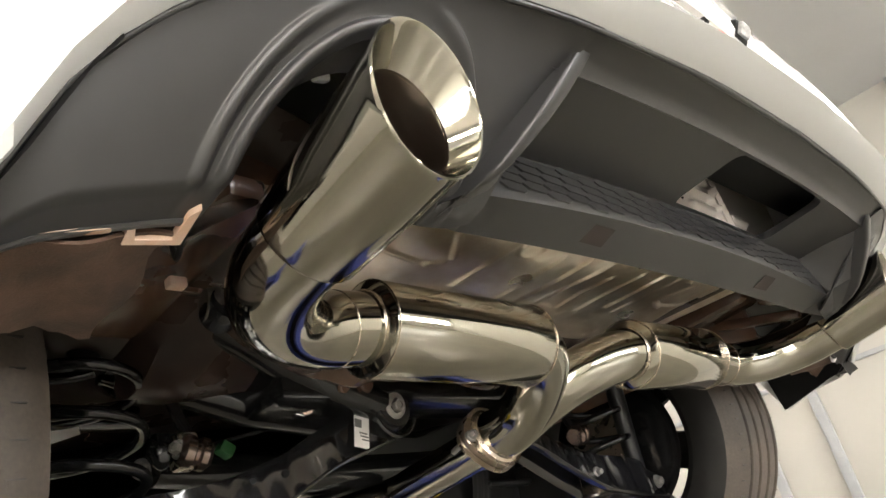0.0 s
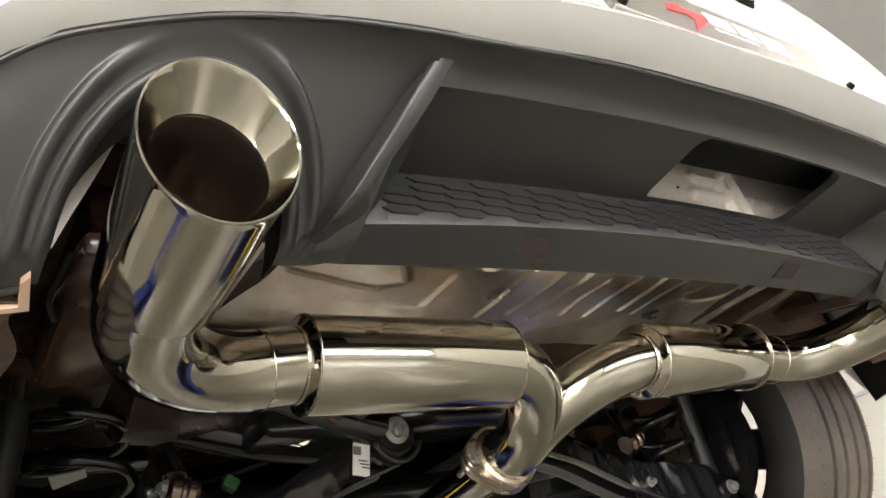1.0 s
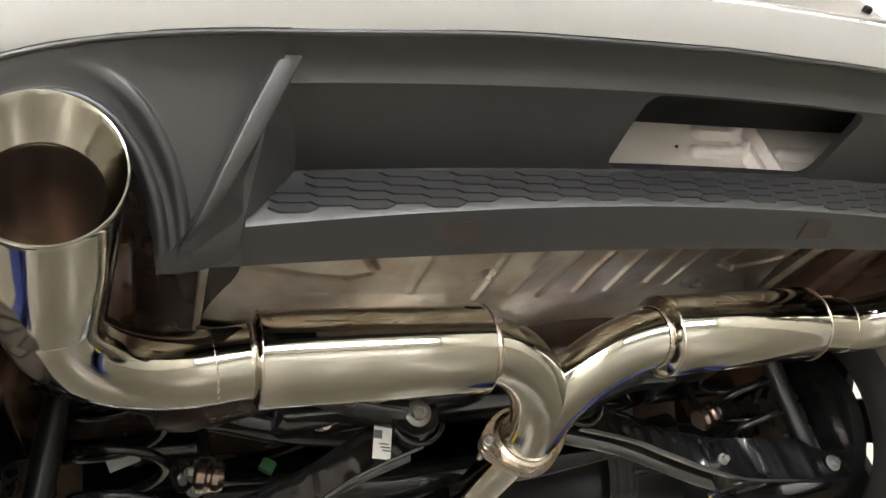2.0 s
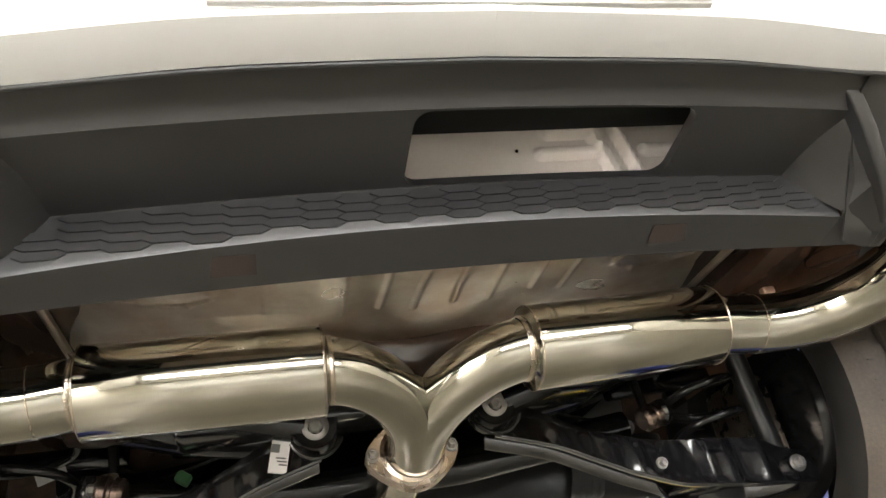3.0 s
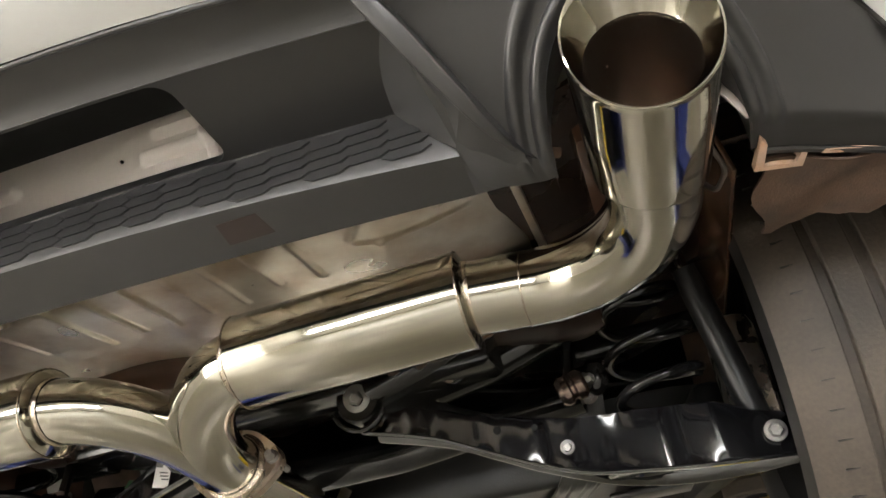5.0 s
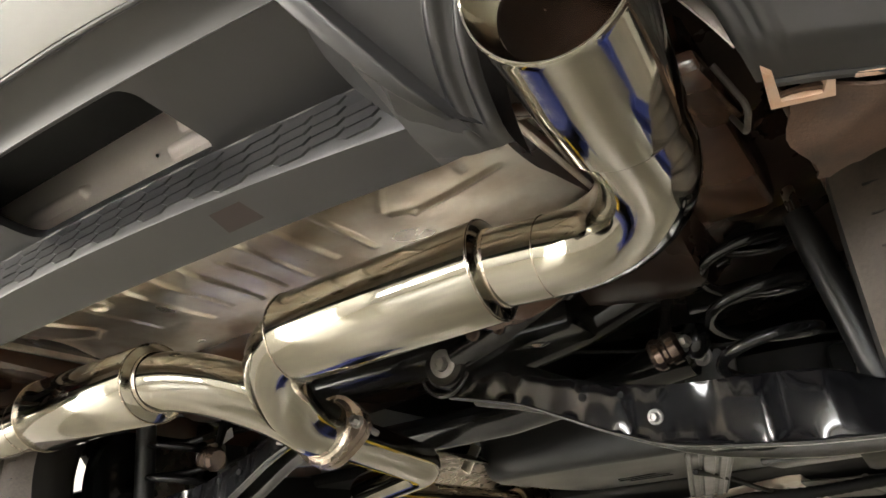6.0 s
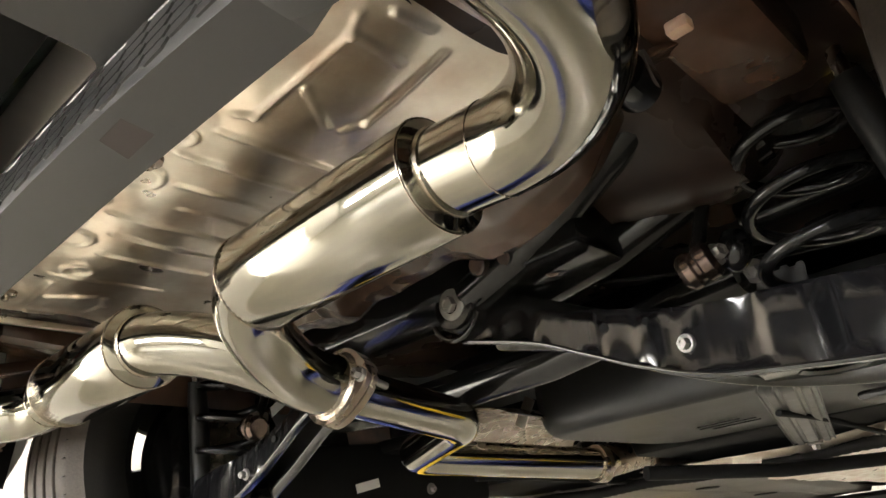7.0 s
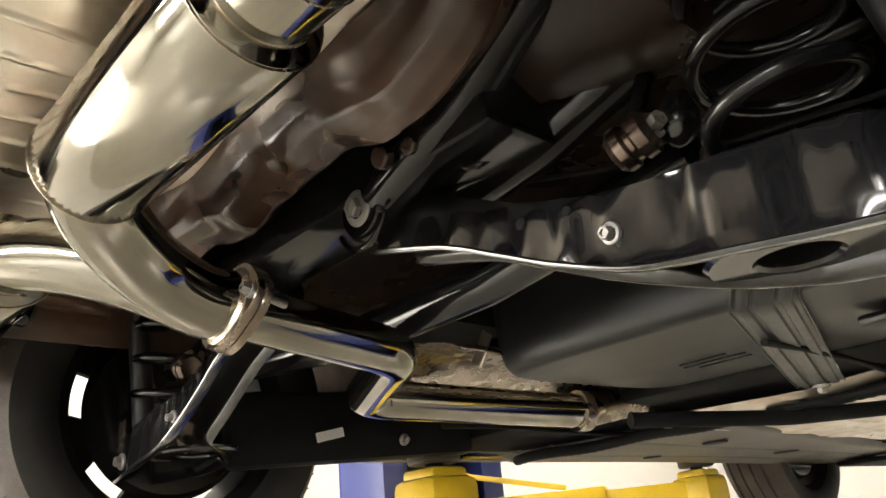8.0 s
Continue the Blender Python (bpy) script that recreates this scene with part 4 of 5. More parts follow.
def spring_arm(side):
    def f(u, v):
        x = 0.13 + 0.56 * u
        t, b, r, fr = arm_top(x), arm_low(x), arm_rear(x), arm_front(x)
        dent = 0.008 * math.exp(-((x - 0.44) / 0.035) ** 2) + 0.0018 * math.sin(70 * x) + 0.0012 * math.sin(151 * x + 1) - 0.007 * math.exp(-((x - 0.585) / 0.014) ** 2) + 0.004 * math.exp(-((x - 0.535) / 0.016) ** 2) - 0.003 * math.exp(-((x - 0.36) / 0.012) ** 2)
        sec = [(r - 0.010, b - 0.001), (r - 0.002, b), (r + dent, b + 0.010), (r + 0.004 + dent, t - 0.008), (r + 0.010, t), (fr - 0.010, t), (fr - 0.004, t - 0.008), (fr, b + 0.010), (fr + 0.004, b), (fr + 0.010, b - 0.001),
               (fr + 0.010, b - 0.004), (fr + 0.001, b - 0.004), (fr - 0.007, b + 0.012), (fr - 0.010, t - 0.010), (r + 0.016, t - 0.010), (r + 0.010, b + 0.012), (r + 0.004, b - 0.004), (r - 0.010, b - 0.004)]
        k = v * len(sec)
        i = int(k) % len(sec)
        j = (i + 1) % len(sec)
        q = k - int(k)
        return Vector((side * x, sec[i][0] * (1 - q) + sec[j][0] * q, sec[i][1] * (1 - q) + sec[j][1] * q))
    bm = grid(f, 160, 34)
    bmesh.ops.remove_doubles(bm, verts=bm.verts, dist=0.0002)
    arm = part("spring_arm", bm, ARMBLACK, car, "glossy black pressed steel lower control arm", smooth=50)
    bolt((side * 0.399, 0.056, -0.116), (0, -1, -0.15), 0.006, arm, 0.0095)
    bolt((side * 0.652, 0.078, -0.146), (0, -1, 0), 0.009, arm, 0.014)
    for x, z, r in ((0.312, -0.076, 0.005), (0.362, -0.083, 0.004)):
        part("arm_hole", revolve([(0, 0.0015), (r, 0.0015), (r * 1.1, 0)], (side * x, arm_rear(x) + 0.0005, z), (0, -1, 0), 16), DARK, arm)
    zb = arm_low(0.50) - 0.002
    part("seat_plate", revolve([(0.030, 0.004), (0.030, 0.0), (0.034, -0.003), (0.066, -0.003), (0.070, 0.0), (0.070, 0.004)], (side * 0.502, 0.140, zb + 0.013), (0, 0, 1), 40), ARMBLACK, arm, "spring seat plate with a drain hole")
    part("rim_flange", tube([Vector((side * x, arm_rear(x) - 0.010, arm_low(x) - 0.001)) for x in [0.14 + 0.54 * k / 40 for k in range(41)]], 0.0022, 8), ARMBLACK, arm)
    return arm


for side in (-1, 1):
    spring_arm(side)
    # coil spring on the arm
    pts = []
    turns = 4.6
    for k in range(0, int(turns * 30) + 1):
        a = 2 * math.pi * k / 30 + 0.6
        h = k / (turns * 30)
        r = 0.059 - 0.008 * max(0.0, 0.12 - h) / 0.12 - 0.010 * max(0.0, h - 0.85) / 0.15
        pts.append(Vector((side * (0.533 + r * math.cos(a)), 0.110 + r * math.sin(a), -0.092 + 0.270 * h)))
    spring = part("coil_spring", tube(pts, 0.0072, 14), GLOSSBLACK, car, "glossy black coil spring")
    if side < 0:
        part("spring_tag", box((side * 0.528, 0.205, 0.034), (0.044, 0.0015, 0.020), 0, Euler((0, radians(-18), 0)).to_matrix().to_4x4()), STICKER, spring, "white paper tag")
    part("spring_cup", revolve([(0.030, 0.0), (0.052, 0.0), (0.058, 0.01), (0.058, 0.03), (0.03, 0.03)], (side * 0.533, 0.110, 0.160), (0, 0, 1), 36), DARK, car)
    part("bump_stop", revolve([(0, -0.05), (0.016, -0.05), (0.022, -0.03), (0.018, -0.015), (0.024, 0.0), (0.020, 0.02), (0.026, 0.04), (0, 0.05)], (side * 0.533, 0.110, 0.135), (0, 0, 1), 28), DARK, car, "rubber bump stop")
    # damper
    damper = part("damper", tube([Vector((side * 0.643, 0.112, -0.135)), Vector((side * 0.630, 0.100, -0.05)), Vector((side * 0.613, 0.083, 0.05)), Vector((side * 0.606, 0.076, 0.09))], [0.019, 0.019, 0.019, 0.016], 28), TANK, car, "black telescopic damper")
    part("damper_rod", tube([Vector((side * 0.606, 0.076, 0.09)), Vector((side * 0.597, 0.066, 0.20))], 0.008, 16), RAWSTEEL, damper)
    # link joint beside the spring
    joint = part("link_joint", revolve([(0, 0.0), (0.016, 0.0), (0.021, 0.006), (0.021, 0.014), (0.017, 0.017), (0.017, 0.021), (0.021, 0.024), (0.021, 0.034), (0.015, 0.040), (0, 0.040)], (side * 0.400, 0.080, -0.040), (side * 0.9, 0.1, 0.25), 28), JOINT, car, "brown steel link joint")
    bolt((side * 0.438, 0.082, -0.030), (side * 0.85, -0.45, 0.1), 0.008, joint, 0.012, "nut")
    part("link_rod", tube([Vector((side * 0.415, 0.085, -0.03)), Vector((side * 0.425, 0.12, 0.05)), Vector((side * 0.44, 0.14, 0.12))], 0.008, 14), GLOSSBLACK, joint)
    bolt((side * 0.483, 0.079, 0.088), (-side * 0.2, -1, -0.3), 0.009, car, 0.013, "nut")
    # hub carrier and trailing arm
    part("hub_carrier", box((side * 0.645, 0.17, -0.06), (0.06, 0.14, 0.17), 0.02), RAWSTEEL, car, "cast hub carrier")
    trail = part("trailing_arm", beam((side * 0.60, 0.24, -0.10), (side * 0.55, 0.80, -0.075), 0.05, 0.14, 0.015), DARK, car, "black trailing arm plate")
    part("arm_label", box((side * 0.5235, 0.417, -0.115), (0.002, 0.062, 0.018), 0, Euler((radians(12), 0, 0)).to_matrix().to_4x4()), STICKER, trail, "white paper label")
    bolt((side * 0.527, 0.60, -0.12), (-side, 0, -0.2), 0.007, trail, 0.012)
    part("upper_link", beam((side * 0.42, 0.22, 0.055), (side * 0.66, 0.25, 0.07), 0.035, 0.03, 0.006), GLOSSBLACK, car, "black upper control arm")
    bolt((side * 0.715, 0.19, 0.045), (-side * 0.6, -0.8, 0), 0.009, car, 0.014)

# printed label on one arm and a green plug beside it
lab = part("part_label", box((-0.188, 0.0315, -0.031), (0.026, 0.0015, 0.046), 0, Euler((0, radians(13), 0)).to_matrix().to_4x4()), STICKER, car, "white printed parts label", smooth=0)
for k, (dx, dz, w, h) in enumerate(((-0.004, 0.013, 0.012, 0.012), (0.002, -0.002, 0.014, 0.002), (0.003, -0.007, 0.014, 0.002), (0.004, -0.012, 0.012, 0.002))):
    part("print_bar", box((-0.188 + dx, 0.0305, -0.031 + dz), (w, 0.001, h), 0, Euler((0, radians(13), 0)).to_matrix().to_4x4()), INK, lab, smooth=0)
part("plug", box((-0.330, 0.155, -0.012), (0.022, 0.02, 0.018), 0.003, Euler((0, 0.6, 0)).to_matrix().to_4x4()), GREEN, car, "green cable plug")
part("sensor_bracket", box((-0.425, 0.095, -0.03), (0.03, 0.03, 0.045), 0.006), RAWSTEEL, car)

# ---- fuel tank, tunnel and floor panels ahead ----
def tank_point(u, v):
    a = 2 * math.pi * u
    ca, sa = math.cos(a), math.sin(a)
    e = 0.35
    x = 0.27 + 0.35 * math.copysign(abs(ca) ** e, ca) * (1 - 0.12 * v**3)
    y = 0.605 + 0.245 * math.copysign(abs(sa) ** e, sa) * (1 - 0.10 * v**3)
    z = 0.02 - 0.125 * (1 - (1 - v) ** 2.2) - 0.012 * (x - 0.27) + 0.05 * (y - 0.62)
    z -= 0.035 * (y - 0.40) * v
    return Vector((x, y, z))


bm = grid(tank_point, 96, 14, wrap=True)
ring = [tank_point(k / 96, 1) for k in range(96)]
vs = [min(bm.verts, key=lambda w, q=q: (w.co - q).length) for q in ring]
bm.faces.new(list(dict.fromkeys(vs)))
tank = part("fuel_tank", bm, TANK, car, "dark grey moulded plastic fuel tank", smooth=40)
# ribbed steel strap round the tank
def strap_point(u, v):
    run = [(0.405, 0.335, 0.02), (0.396, 0.345, -0.06), (0.385, 0.350, -0.100), (0.365, 0.375, -0.119), (0.300, 0.580, -0.127), (0.225, 0.820, -0.137), (0.200, 0.900, -0.137)]
    k = u * 6
    i = min(int(k), 5)
    p = Vector(run[i]).lerp(Vector(run[i + 1]), k - i)
    rib = 0.004 * (abs(v - 0.5) * 8 % 2 < 1)
    return p + Vector(((v - 0.5) * 0.075, (v - 0.5) * 0.016, -rib))


part("tank_strap", thick(grid(strap_point, 36, 32), 0.002), TANKSTRAP, tank, "ribbed steel tank strap", smooth=50)
bolt((0.203, 0.893, -0.143), (0, 0, -1), 0.008, tank, 0.014)
part("shield_tab", beam((-0.045, 0.372, -0.045), (-0.075, 0.372, -0.088), 0.022, 0.0025, 0.001, up=(0, -1, 0)), ALU, tank, "thin bright shield tab")
part("tank_ledge", beam((0.42, 0.352, -0.060), (0.60, 0.352, -0.066), 0.03, 0.012, 0.005), TANK, tank)
part("tank_ledge", beam((0.40, 0.60, -0.128), (0.56, 0.58, -0.130), 0.10, 0.014, 0.006), TANK, tank)
for k, (dx, w) in enumerate(((0, 0.075), (0.006, 0.10), (0.012, 0.085))):
    part("moulded_mark", box((0.16 + dx, 0.60 + 0.022 * k, -0.1155 - 0.0005 * k), (w, 0.004, 0.002), 0.0005), DARK, tank, smooth=0)

def tunnel(u, v):
    x = -0.18 + 0.55 * u
    z = -0.147 + 0.06 * max(0.0, u - 0.6) - 0.004 * math.exp(-((((u * 7) % 1) - 0.5) / 0.10) ** 2) * min(1.0, 8 * v) + 0.002 * math.sin(40 * v)
    return Vector((x, 0.90 + 0.10 * u + 2.2 * v, z + 0.010 * max(0.0, 1 - 40 * v)))


part("tunnel_roof", thick(grid(lambda u, v: Vector((-0.27 + 0.24 * u, 0.30 + 1.4 * v, -0.050 - 0.03 * abs(2 * u - 1) ** 3 + 0.002 * math.sin(14 * u + 30 * v))), 56, 20), 0.0015), RAWSTEEL, car, "ribbed aluminium tunnel heat shield")
part("tunnel_shield", thick(grid(tunnel, 112, 60), 0.0015), ALU, car, "ribbed aluminium tunnel heat shield")


def floor_panel(side):
    """A moulded panel under the floor, its edges turned up, with round holes and creases."""
    def f(u, v):
        y = 1.05 + 2.05 * v
        inner = 0.05 + 0.16 * (y - 1.05) if side < 0 else 0.36
        x = inner + (0.70 - inner) * u
        edge = max(0.0, 1 - u / 0.05, 1 - (1 - u) / 0.06, 1 - v / 0.015)
        dip = math.exp(-((u - 0.38) / 0.012) ** 2) + math.exp(-((u - 0.72) / 0.012) ** 2)
        return Vector((side * x, y, -0.152 + 0.022 * edge ** 2 + 0.005 * dip + 0.004 * math.sin(5 * u + 2.2 * y)))
    p = part("floor_panel", thick(grid(f, 90, 70), 0.003), PANEL, car, "brownish grey moulded underbody panel", smooth=60)
    for x, y, r in ((0.26, 1.36, 0.030), (0.38, 2.00, 0.036), (0.50, 1.45, 0.024)):
        part("panel_hole", revolve([(0, 0.0005), (r, 0.0005), (r * 1.06, -0.002)], (side * x, y, -0.1590), (0, 0, -1), 28), DARK, p)
    part("cable_conduit", tube([Vector((side * (0.62 - 0.58 * k / 60), 1.035 - 0.012 * math.sin(k / 9), -0.150 + 0.003 * math.sin(k / 5))) for k in range(61)], [0.012 + 0.0014 * (k % 2) for k in range(61)], 12), DARK, car, "black corrugated cable conduit")
    part("sill", beam((side * 0.79, 0.55, -0.07), (side * 0.79, 2.44, -0.07), 0.14, 0.09, 0.01), GLOSSBLACK, car, "black sill seam")
    part("brake_pipe", tube([Vector((side * 0.30, 0.5 + 0.1 * k, -0.135 + 0.004 * math.sin(k))) for k in range(26)], 0.005, 10), DARK, car)


for side in (-1, 1):
    floor_panel(side)
part("front_floor", box((0, 2.1, -0.10), (1.45, 2.6, 0.03), 0.01), DARK, car, "dark painted floor pan")
part("seat_floor", box((-0.38, 0.86, -0.03), (0.5, 0.75, 0.03), 0.01), DARK, car)
part("cable_hose", tube(bent([(-0.06, 0.72, -0.16), (0.10, 0.98, -0.175), (0.30, 1.25, -0.17), (0.60, 1.45, -0.16)], 0.3), 0.014, 14), DARK, car, "black corrugated cable hose")
part("cabin_floor", box((0, 2.05, 0.25), (1.5, 3.3, 0.02), 0.004), DARK, car, "dark painted cabin floor")
part("engine_tray", box((0, 3.25, -0.17), (1.2, 0.7, 0.02), 0.01), DARK, car)

# ---- exhaust system ----
exhaust = thing("exhaust_system", (-0.014, -0.06, -0.12), "polished stainless steel exhaust with twin mufflers and two tips", "exhaust")
PR = 0.0385


def muffler(x_in, x_out):
    y_in, y_out, z_in, z_out = -0.247, -0.240, -0.011, -0.004
    a, b = Vector((x_in, y_in, z_in)), Vector((x_out, y_out, z_out))
    L = (b - a).length
    d = (b - a).normalized()
    R = 0.0520
    m = part("muffler", revolve([(PR, -0.0040), (R - 0.0050, -0.0012), (R - 0.0016, 0.0004), (R, 0.0035), (R, L - 0.0035), (R - 0.0016, L - 0.0004), (R - 0.0050, L + 0.0012), (PR, L + 0.0040)], a, d, 96), CHROME, exhaust, "polished round muffler body")
    for h in (-0.006, L + 0.006):
        part("pipe_weld", revolve([(PR, h - 0.004), (PR + 0.0016, h - 0.0022), (PR + 0.0020, h), (PR + 0.0016, h + 0.0022), (PR, h + 0.004)], a, d, 64), WELD, m, "brown weld bead")
    for h in (0.002, L - 0.002):
        bm = bmesh.new()
        ax = d.orthogonal().normalized()
        bx = d.cross(ax)
        ring = [a + d * h + (ax * math.cos(2 * math.pi * k / 90) + bx * math.sin(2 * math.pi * k / 90)) * (R - 0.0005 + 0.0004 * (k % 2)) for k in range(91)]
        tube(ring, 0.0010, 6, bm, caps=False)
        part("seam_weld", bm, WELD, m)
    return m


muffler(0.109, 0.367)
muffler(-0.136, -0.394)
FL = Vector((-0.015, -0.060, -0.071))


def swept(x0):
    """A leg of the Y-pipe: it leaves the muffler sideways and sweeps forward and down to the flange."""
    sx = 1 if x0 > 0 else -1
    a = Vector((x0, -0.247, -0.011))
    b = a - Vector((sx * 0.052, 0, 0))
    d = Vector((-0.014, -0.090, -0.073))
    c = d - Vector((sx * 0.097, 0.885, -0.40)).normalized() * 0.080
    pts = [a * (1 - t) ** 3 + b * 3 * t * (1 - t) ** 2 + c * 3 * t * t * (1 - t) + d * t ** 3 for t in [k / 30 for k in range(31)]]
    pts += [d.lerp(FL, k / 5) for k in range(1, 6)]
    for _ in range(14):
        pts = [pts[0]] + [(p + q * 2 + r) / 4 for p, q, r in zip(pts, pts[1:], pts[2:])] + [pts[-1]]
    return pts


for x0 in (0.109, -0.136):
    part("y_pipe", tube(swept(x0), PR, 56, caps=False), CHROME, exhaust, "polished Y-pipe leg")
ydir = Vector((0, 0.172, -0.046)).normalized()


def flange(at, d, name="flange"):
    side = Vector((1, 0, 0))
    up = side.cross(d).normalized()
    loop = []
    for k in range(64):
        a = 2 * math.pi * k / 64
        r = 0.050 + 0.014 * abs(math.cos(a)) ** 6
        loop.append(at + side * r * math.cos(a) + up * 0.050 * math.sin(a))
    bm = prism(loop, d * 0.009)
    bmesh.ops.bevel(bm, geom=[e for e in bm.edges], offset=0.0012, segments=1, affect="EDGES")
    return part(name, bm, RAWSTEEL, exhaust, "heat-tinted steel flange", smooth=30)


f1 = flange(FL, ydir)
f2 = flange(FL + ydir * 0.0105, ydir)
for sx in (-1, 1):
    bolt(FL + Vector((sx * 0.0545, 0, 0)), -ydir, 0.0065, f1, 0.009)
    part("stud", tube([FL + Vector((sx * 0.0545, 0, 0)), FL + Vector((sx * 0.0545, 0, 0)) + ydir * 0.040], 0.0045, 12), BOLT, f2)
part("collar_weld", revolve([(PR, -0.006), (PR + 0.006, -0.001), (PR + 0.006, 0.0)], FL, ydir, 48), WELD, f1)
mid_path = bent([FL + ydir * 0.018, Vector((-0.022, 0.178, -0.100)), Vector((-0.262, 0.300, -0.104)), Vector((-0.165, 0.725, -0.124))], [0, 0.052, 0.052, 0], 18)
part("centre_pipe", tube(mid_path, 0.031, 48, caps=False), CHROME, exhaust, "polished centre pipe with an offset bend")
part("joint_clamp", revolve([(0.031, -0.012), (0.037, -0.012), (0.038, 0), (0.037, 0.012), (0.031, 0.012)], (-0.165, 0.725, -0.124), (0.22, 0.97, -0.05), 40), RAWSTEEL, exhaust)
part("front_pipe", tube(bent([(-0.165, 0.720, -0.124), (-0.15, 0.86, -0.10), (-0.15, 1.10, -0.085), (-0.15, 3.0, -0.085)], 0.2), 0.033, 32), RAWSTEEL, exhaust, "dull steel front pipe")



def slash(bm, at, d, length):
    """Leans the open end of a tip, so that its upper edge reaches further out."""
    p = Vector((1, 0, 0)).cross(d).normalized()
    if p.z < 0:
        p = -p
    for v in bm.verts:
        h, q = (v.co - at).dot(d), (v.co - at).dot(p)
        v.co += d * 0.405 * q * max(0.0, h / length) ** 2
    return bm


for side, xo, rim, seam in ((1, 0.367, Vector((0.5775, -0.5255, 0.0335)), Vector((0.5668, -0.4019, -0.0024))), (-1, -0.394, Vector((-0.569, -0.532, 0.0267)), Vector((-0.5770, -0.3914, -0.0077)))):
    d = (rim - seam).normalized()
    corner = Vector((seam.x - side * 0.002, -0.246, -0.024))
    path = bent([(xo, -0.240, -0.004), corner, seam + d * 0.004], 0.140, 36)
    swell = [PR + 0.0005 + 0.0012 * max(0.0, (q / (len(path) - 1) - 0.25) / 0.75) for q in range(len(path))]
    e = part("elbow", tube(path, swell, 48, caps=False), CHROME, exhaust, "polished bent outlet pipe")
    L = (rim - seam).length
    prof_t = [(PR, -0.002), (0.0446, -0.001), (0.0456, 0.002), (0.0508, L * 0.5), (0.0540, L - 0.010), (0.0550, L - 0.003), (0.0556, L), (0.0550, L + 0.0018), (0.0536, L + 0.001), (0.0526, L - 0.002), (0.0425, L - 0.021), (0.0412, L - 0.023)]
    t = part("tip", slash(revolve(prof_t, seam, d, 96), seam, d, L), CHROME, exhaust, "polished flared exhaust tip with a rolled edge")
    part("inner_pipe", slash(revolve([(0.0412, L - 0.023), (0.0414, L - 0.028), (0.0385, 0.05), (0.0385, 0.01), (0.0, 0.01)], seam, d, 64), seam, d, L), INNER, t, "dark sooty inner pipe")
    part("inner_weld", slash(revolve([(0.0412, L - 0.025), (0.0425, L - 0.022), (0.0432, L - 0.020)], seam, d, 64), seam, d, L), WELD, t)
    part("tip_weld", revolve([(PR + 0.0015, -0.005), (PR + 0.0045, -0.003), (PR + 0.0060, 0.0)], seam, d, 64), WELD, t)
    at, way = path[1], (path[1] - path[0]).normalized()
    qa = way.orthogonal().normalized()
    qb = way.cross(qa)
    ring = [at + (qa * math.cos(2 * math.pi * q / 60) + qb * math.sin(2 * math.pi * q / 60)) * (PR + 0.0004) for q in range(61)]
    part("pipe_seam", tube(ring, 0.0009, 6, caps=False), WELD, e)
    part("hanger", tube(bent([(side * 0.47, -0.212, 0.026), (side * 0.50, -0.185, 0.045), (side * 0.50, -0.145, 0.050)], 0.02), 0.005, 12), GLOSSBLACK, exhaust, "black hanger rod")

# clips and odd parts behind the bumper corners
for side in (-1, 1):
    bm = grid(lambda u, v, side=side: Vector((side * (0.598 + 0.050 * v + 0.030 * u), -0.402 + 0.012 * u + 0.004 * math.sin(6 * v), 0.125 - 0.108 * v)), 6, 16)
    part("inner_bracket", thick(bm, 0.002), BACKPANEL, car, "pale grey bracket inside the bumper arch")
    part("clip", box((side * 0.590, -0.455, 0.100), (0.016, 0.010, 0.018), 0.003, Euler((0.3, 0.4 * side, 0.2)).to_matrix().to_4x4()), STICKER, car, "pale plastic clip")
    part("clip", box((side * 0.549, -0.146, 0.074), (0.020, 0.014, 0.012), 0.003), TAN, car, "tan plastic clip")
    part("clip", box((side * 0.470, 0.105, 0.103), (0.016, 0.012, 0.018), 0.003, Euler((0.3, 0.5, 0.2)).to_matrix().to_4x4()), TAN, car, "tan plastic clip")
    part("hanger_rubber", revolve([(0, -0.012), (0.018, -0.012), (0.022, 0.0), (0.018, 0.012), (0, 0.012)], (side * 0.505, -0.14, 0.055), (side, 0.2, 0.1), 24), RUBBER, car, "rubber exhaust hanger")
    part("hanger_bracket", beam((side * 0.505, -0.13, 0.075), (side * 0.54, -0.05, 0.12), 0.03, 0.006, 0.002), PRIMER, car)
    part("corner_stay", beam((side * 0.60, -0.36, 0.05), (side * 0.60, -0.20, 0.09), 0.035, 0.02, 0.006), PRIMER, car, "brown painted bumper stay")
    part("body_tab", box((side * 0.47, -0.36, 0.070), (0.06, 0.05, 0.012), 0.004, Euler((0.5, 0.2 * side, 0.3)).to_matrix().to_4x4()), PRIMER, car)
    part("loom", tube(bent([(side * 0.622, -0.335, 0.055), (side * 0.636, -0.315, 0.022), (side * 0.626, -0.285, 0.018), (side * 0.615, -0.26, 0.05)], 0.015), 0.0026, 10), PANEL if side > 0 else DARK, car, "thin cable")
    part("brake_line", tube(bent([(side * 0.24, 0.13, 0.015), (side * 0.35, 0.18, 0.0), (side * 0.46, 0.21, -0.01), (side * 0.60, 0.23, -0.02)], 0.04), 0.003, 8), DARK, car)
    part("ball_joint", revolve([(0, -0.022), (0.006, -0.020), (0.012, -0.014), (0.018, -0.004), (0.018, 0.008), (0.012, 0.022), (0, 0.022)], (side * 0.452, 0.10, -0.028), (0.1, 0.1, 1), 24), GLOSSBLACK, car)
    bolt((side * 0.43, 0.20, -0.02), (0, -1, -0.3), 0.009, car, 0.014)
    bolt((side * 0.37, 0.095, 0.058), (0, -1, -0.3), 0.006, car, 0.010)


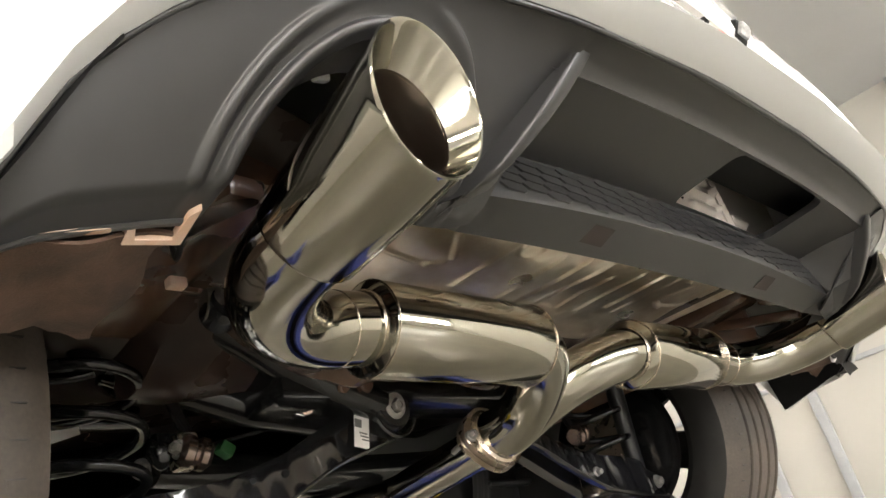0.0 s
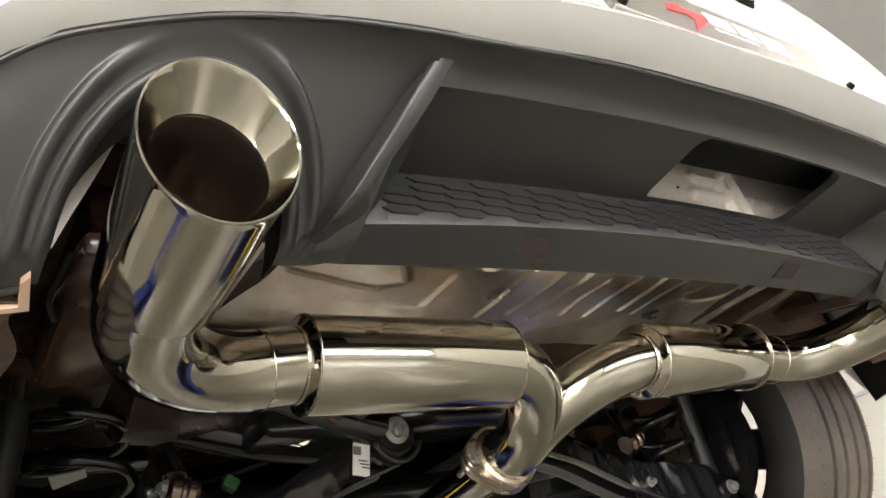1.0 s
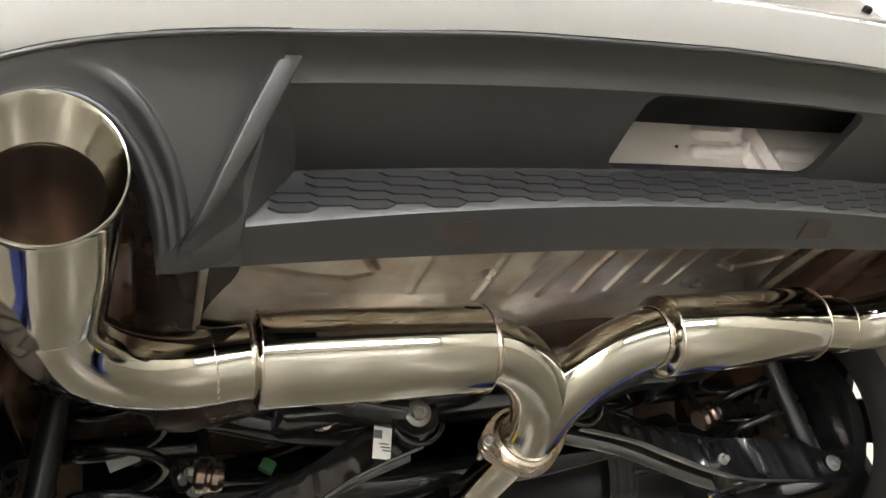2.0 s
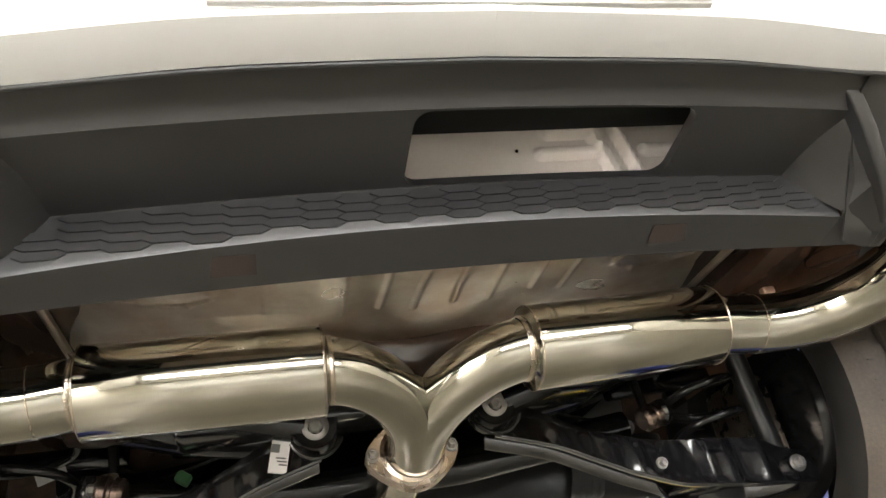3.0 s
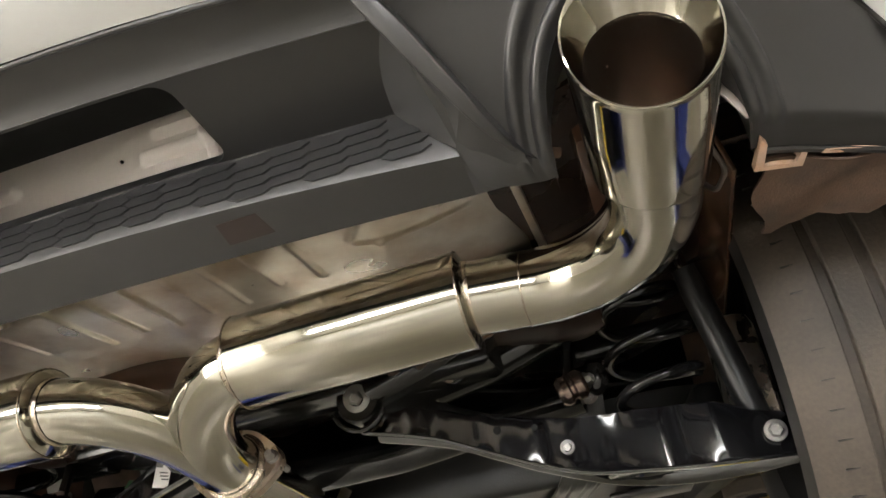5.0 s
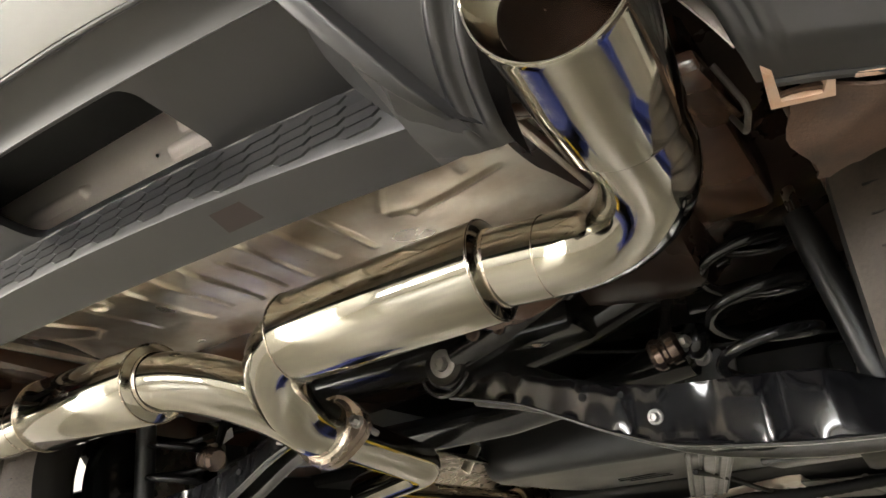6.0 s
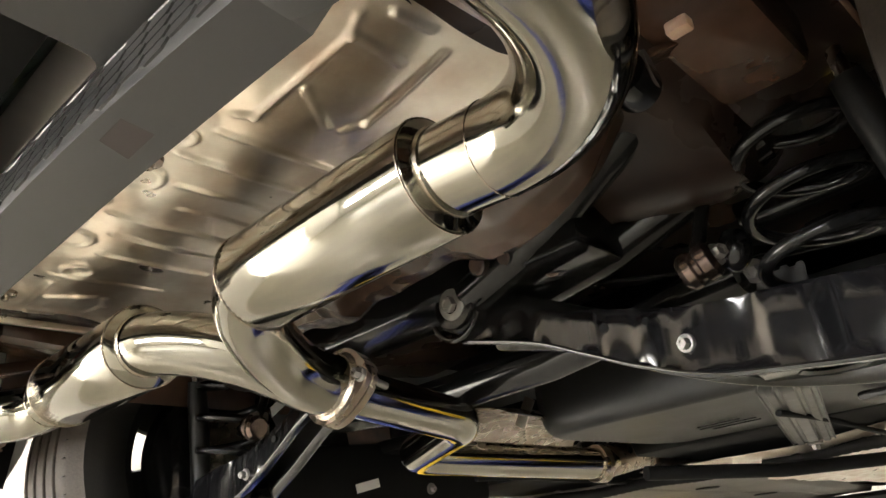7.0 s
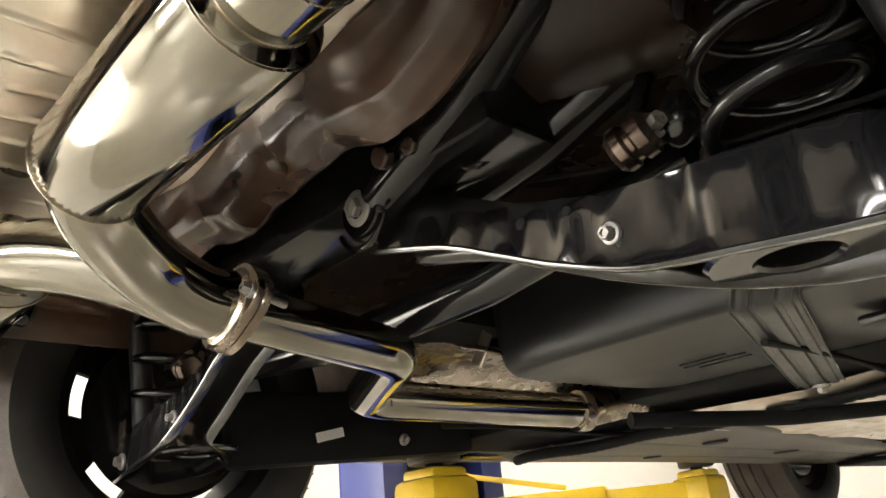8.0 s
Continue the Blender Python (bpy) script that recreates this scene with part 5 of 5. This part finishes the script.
# ---- display plate on the bumper ----
PA, PB = Vector((0, -0.6285, 0.168)), Vector((0, -0.598, 0.282))
pn = Vector((0, -(PB - PA).z, (PB - PA).y)).normalized()
up = (PB - PA).normalized()
plate = thing("display_plate", (0, -0.615, 0.188), "brushed steel display plate with red and white lettering", "sign plate")


def on_plate(x, h, out=0.0):
    return Vector((x, 0, 0)) + PA + up * h + pn * out


part("plate", prism([on_plate(a, b) for a, b in ((-0.228, 0), (0.228, 0), (0.228, 0.114), (-0.228, 0.114))], pn * -0.003), STEELPLATE, plate, smooth=0)
part("lower_rim", tube([on_plate(-0.228, 0.002, 0.001), on_plate(0.228, 0.002, 0.001)], 0.0025, 8), STEELPLATE, plate)
for x in (-0.203, 0.211):
    part("screw", revolve([(0, 0.006), (0.004, 0.006), (0.005, 0.004), (0.005, 0)], on_plate(x, 0.020), pn, 14), DARK, plate)


def flat_shape(loop, mat, name, label=""):
    return part(name, prism([on_plate(a, b, 0.0006) for a, b in loop], pn * 0.0008), mat, plate, label, smooth=0)


flat_shape([(-0.111, 0.052), (-0.098, 0.070), (-0.064, 0.086), (-0.069, 0.075), (-0.026, 0.074), (-0.035, 0.060), (-0.049, 0.050), (-0.072, 0.032), (-0.089, 0.020), (-0.066, 0.051), (-0.069, 0.061), (-0.092, 0.056)], RED, "emblem", "red swoosh emblem")
for a, b in ((-0.030, 0.021), (0.026, 0.068), (0.072, 0.128)):
    flat_shape([(a, 0.058), (b - 0.006, 0.058), (b + 0.005, 0.090), (a + 0.011, 0.090)], SIGNWHITE, "letter_block", "white slanted letter block")
txt = bpy.data.curves.new("lettering", "FONT")
txt.body = "EXHAUST   SYSTEM"
txt.size, txt.extrude, txt.align_x = 0.0100, 0.0004, "LEFT"
lt = new("lettering_curve", txt)
m3 = Matrix((Vector((1, 0, 0)), up, pn)).transposed().to_4x4()
lt.matrix_basis = Matrix.Translation(on_plate(-0.032, 0.0455, 0.0008)) @ m3 @ Matrix.Diagonal((1.88, 1, 1, 1))
bpy.context.view_layer.update()
me = bpy.data.meshes.new_from_object(lt.evaluated_get(bpy.context.evaluated_depsgraph_get()))
me.transform(lt.matrix_basis)
bpy.data.objects.remove(lt)
me.materials.clear()
me.materials.append(SIGNWHITE)
under(new("lettering", me), plate)

# licence lamp in the tailgate recess
part("licence_lamp", box((0.228, -0.560, 0.416), (0.05, 0.02, 0.03), 0.004, Euler((0.5, 0, 0)).to_matrix().to_4x4()), DARK, car, "black licence lamp housing")
part("licence_lens", box((0.228, -0.572, 0.412), (0.034, 0.008, 0.02), 0.002, Euler((0.5, 0, 0)).to_matrix().to_4x4()), CLEAR, car, "clear lamp lens")

# ---- honeycomb cells on the sloping face, pressed proud one by one ----
def cell_mesh():
    bm = bmesh.new()
    w, f, h = 0.0222, 0.0128, 0.0052
    a = [(-w, 0), (-f, h), (f, h), (w, 0), (f, -h), (-f, -h)]
    outer = [bm.verts.new((x * 0.990, y * 0.965, -0.0006)) for x, y in a]
    inner = [bm.verts.new((x * 0.962, y * 0.885, 0.0014 - 0.0002 * y / h)) for x, y in a]
    for k in range(6):
        bm.faces.new((outer[k], outer[(k + 1) % 6], inner[(k + 1) % 6], inner[k]))
    bm.faces.new(inner)
    me = bpy.data.meshes.new("hexagon_cell")
    bm.to_mesh(me)
    bm.free()
    me.materials.append(PLASTIC)
    return me


cell = cell_mesh()
centre = next(o for o in car.children if o.name.startswith("diffuser_centre"))
for k in range(-12, 13):
    x = k * 0.0350
    p = prof(x)
    a, b = Vector((x, *p[8])), Vector((x, *p[9]))
    down = (b - a).normalized()
    n = Vector((1, 0, 0)).cross(-down)
    for row in range(5):
        at = -0.0006 + (row + (1.0 if k % 2 else 0.5)) * 0.0104
        if abs(x) + 0.011 > 0.378 + 0.048 * at / (b - a).length or at + 0.0036 > (b - a).length:
            continue
        ob = new("hexagon_cell", cell)
        ob.matrix_basis = Matrix.Translation(a + down * at + n * (0.0004 if n.y < 0 else -0.0004)) @ Matrix((Vector((1, 0, 0)), -down, n)).transposed().to_4x4()
        ob.parent = centre
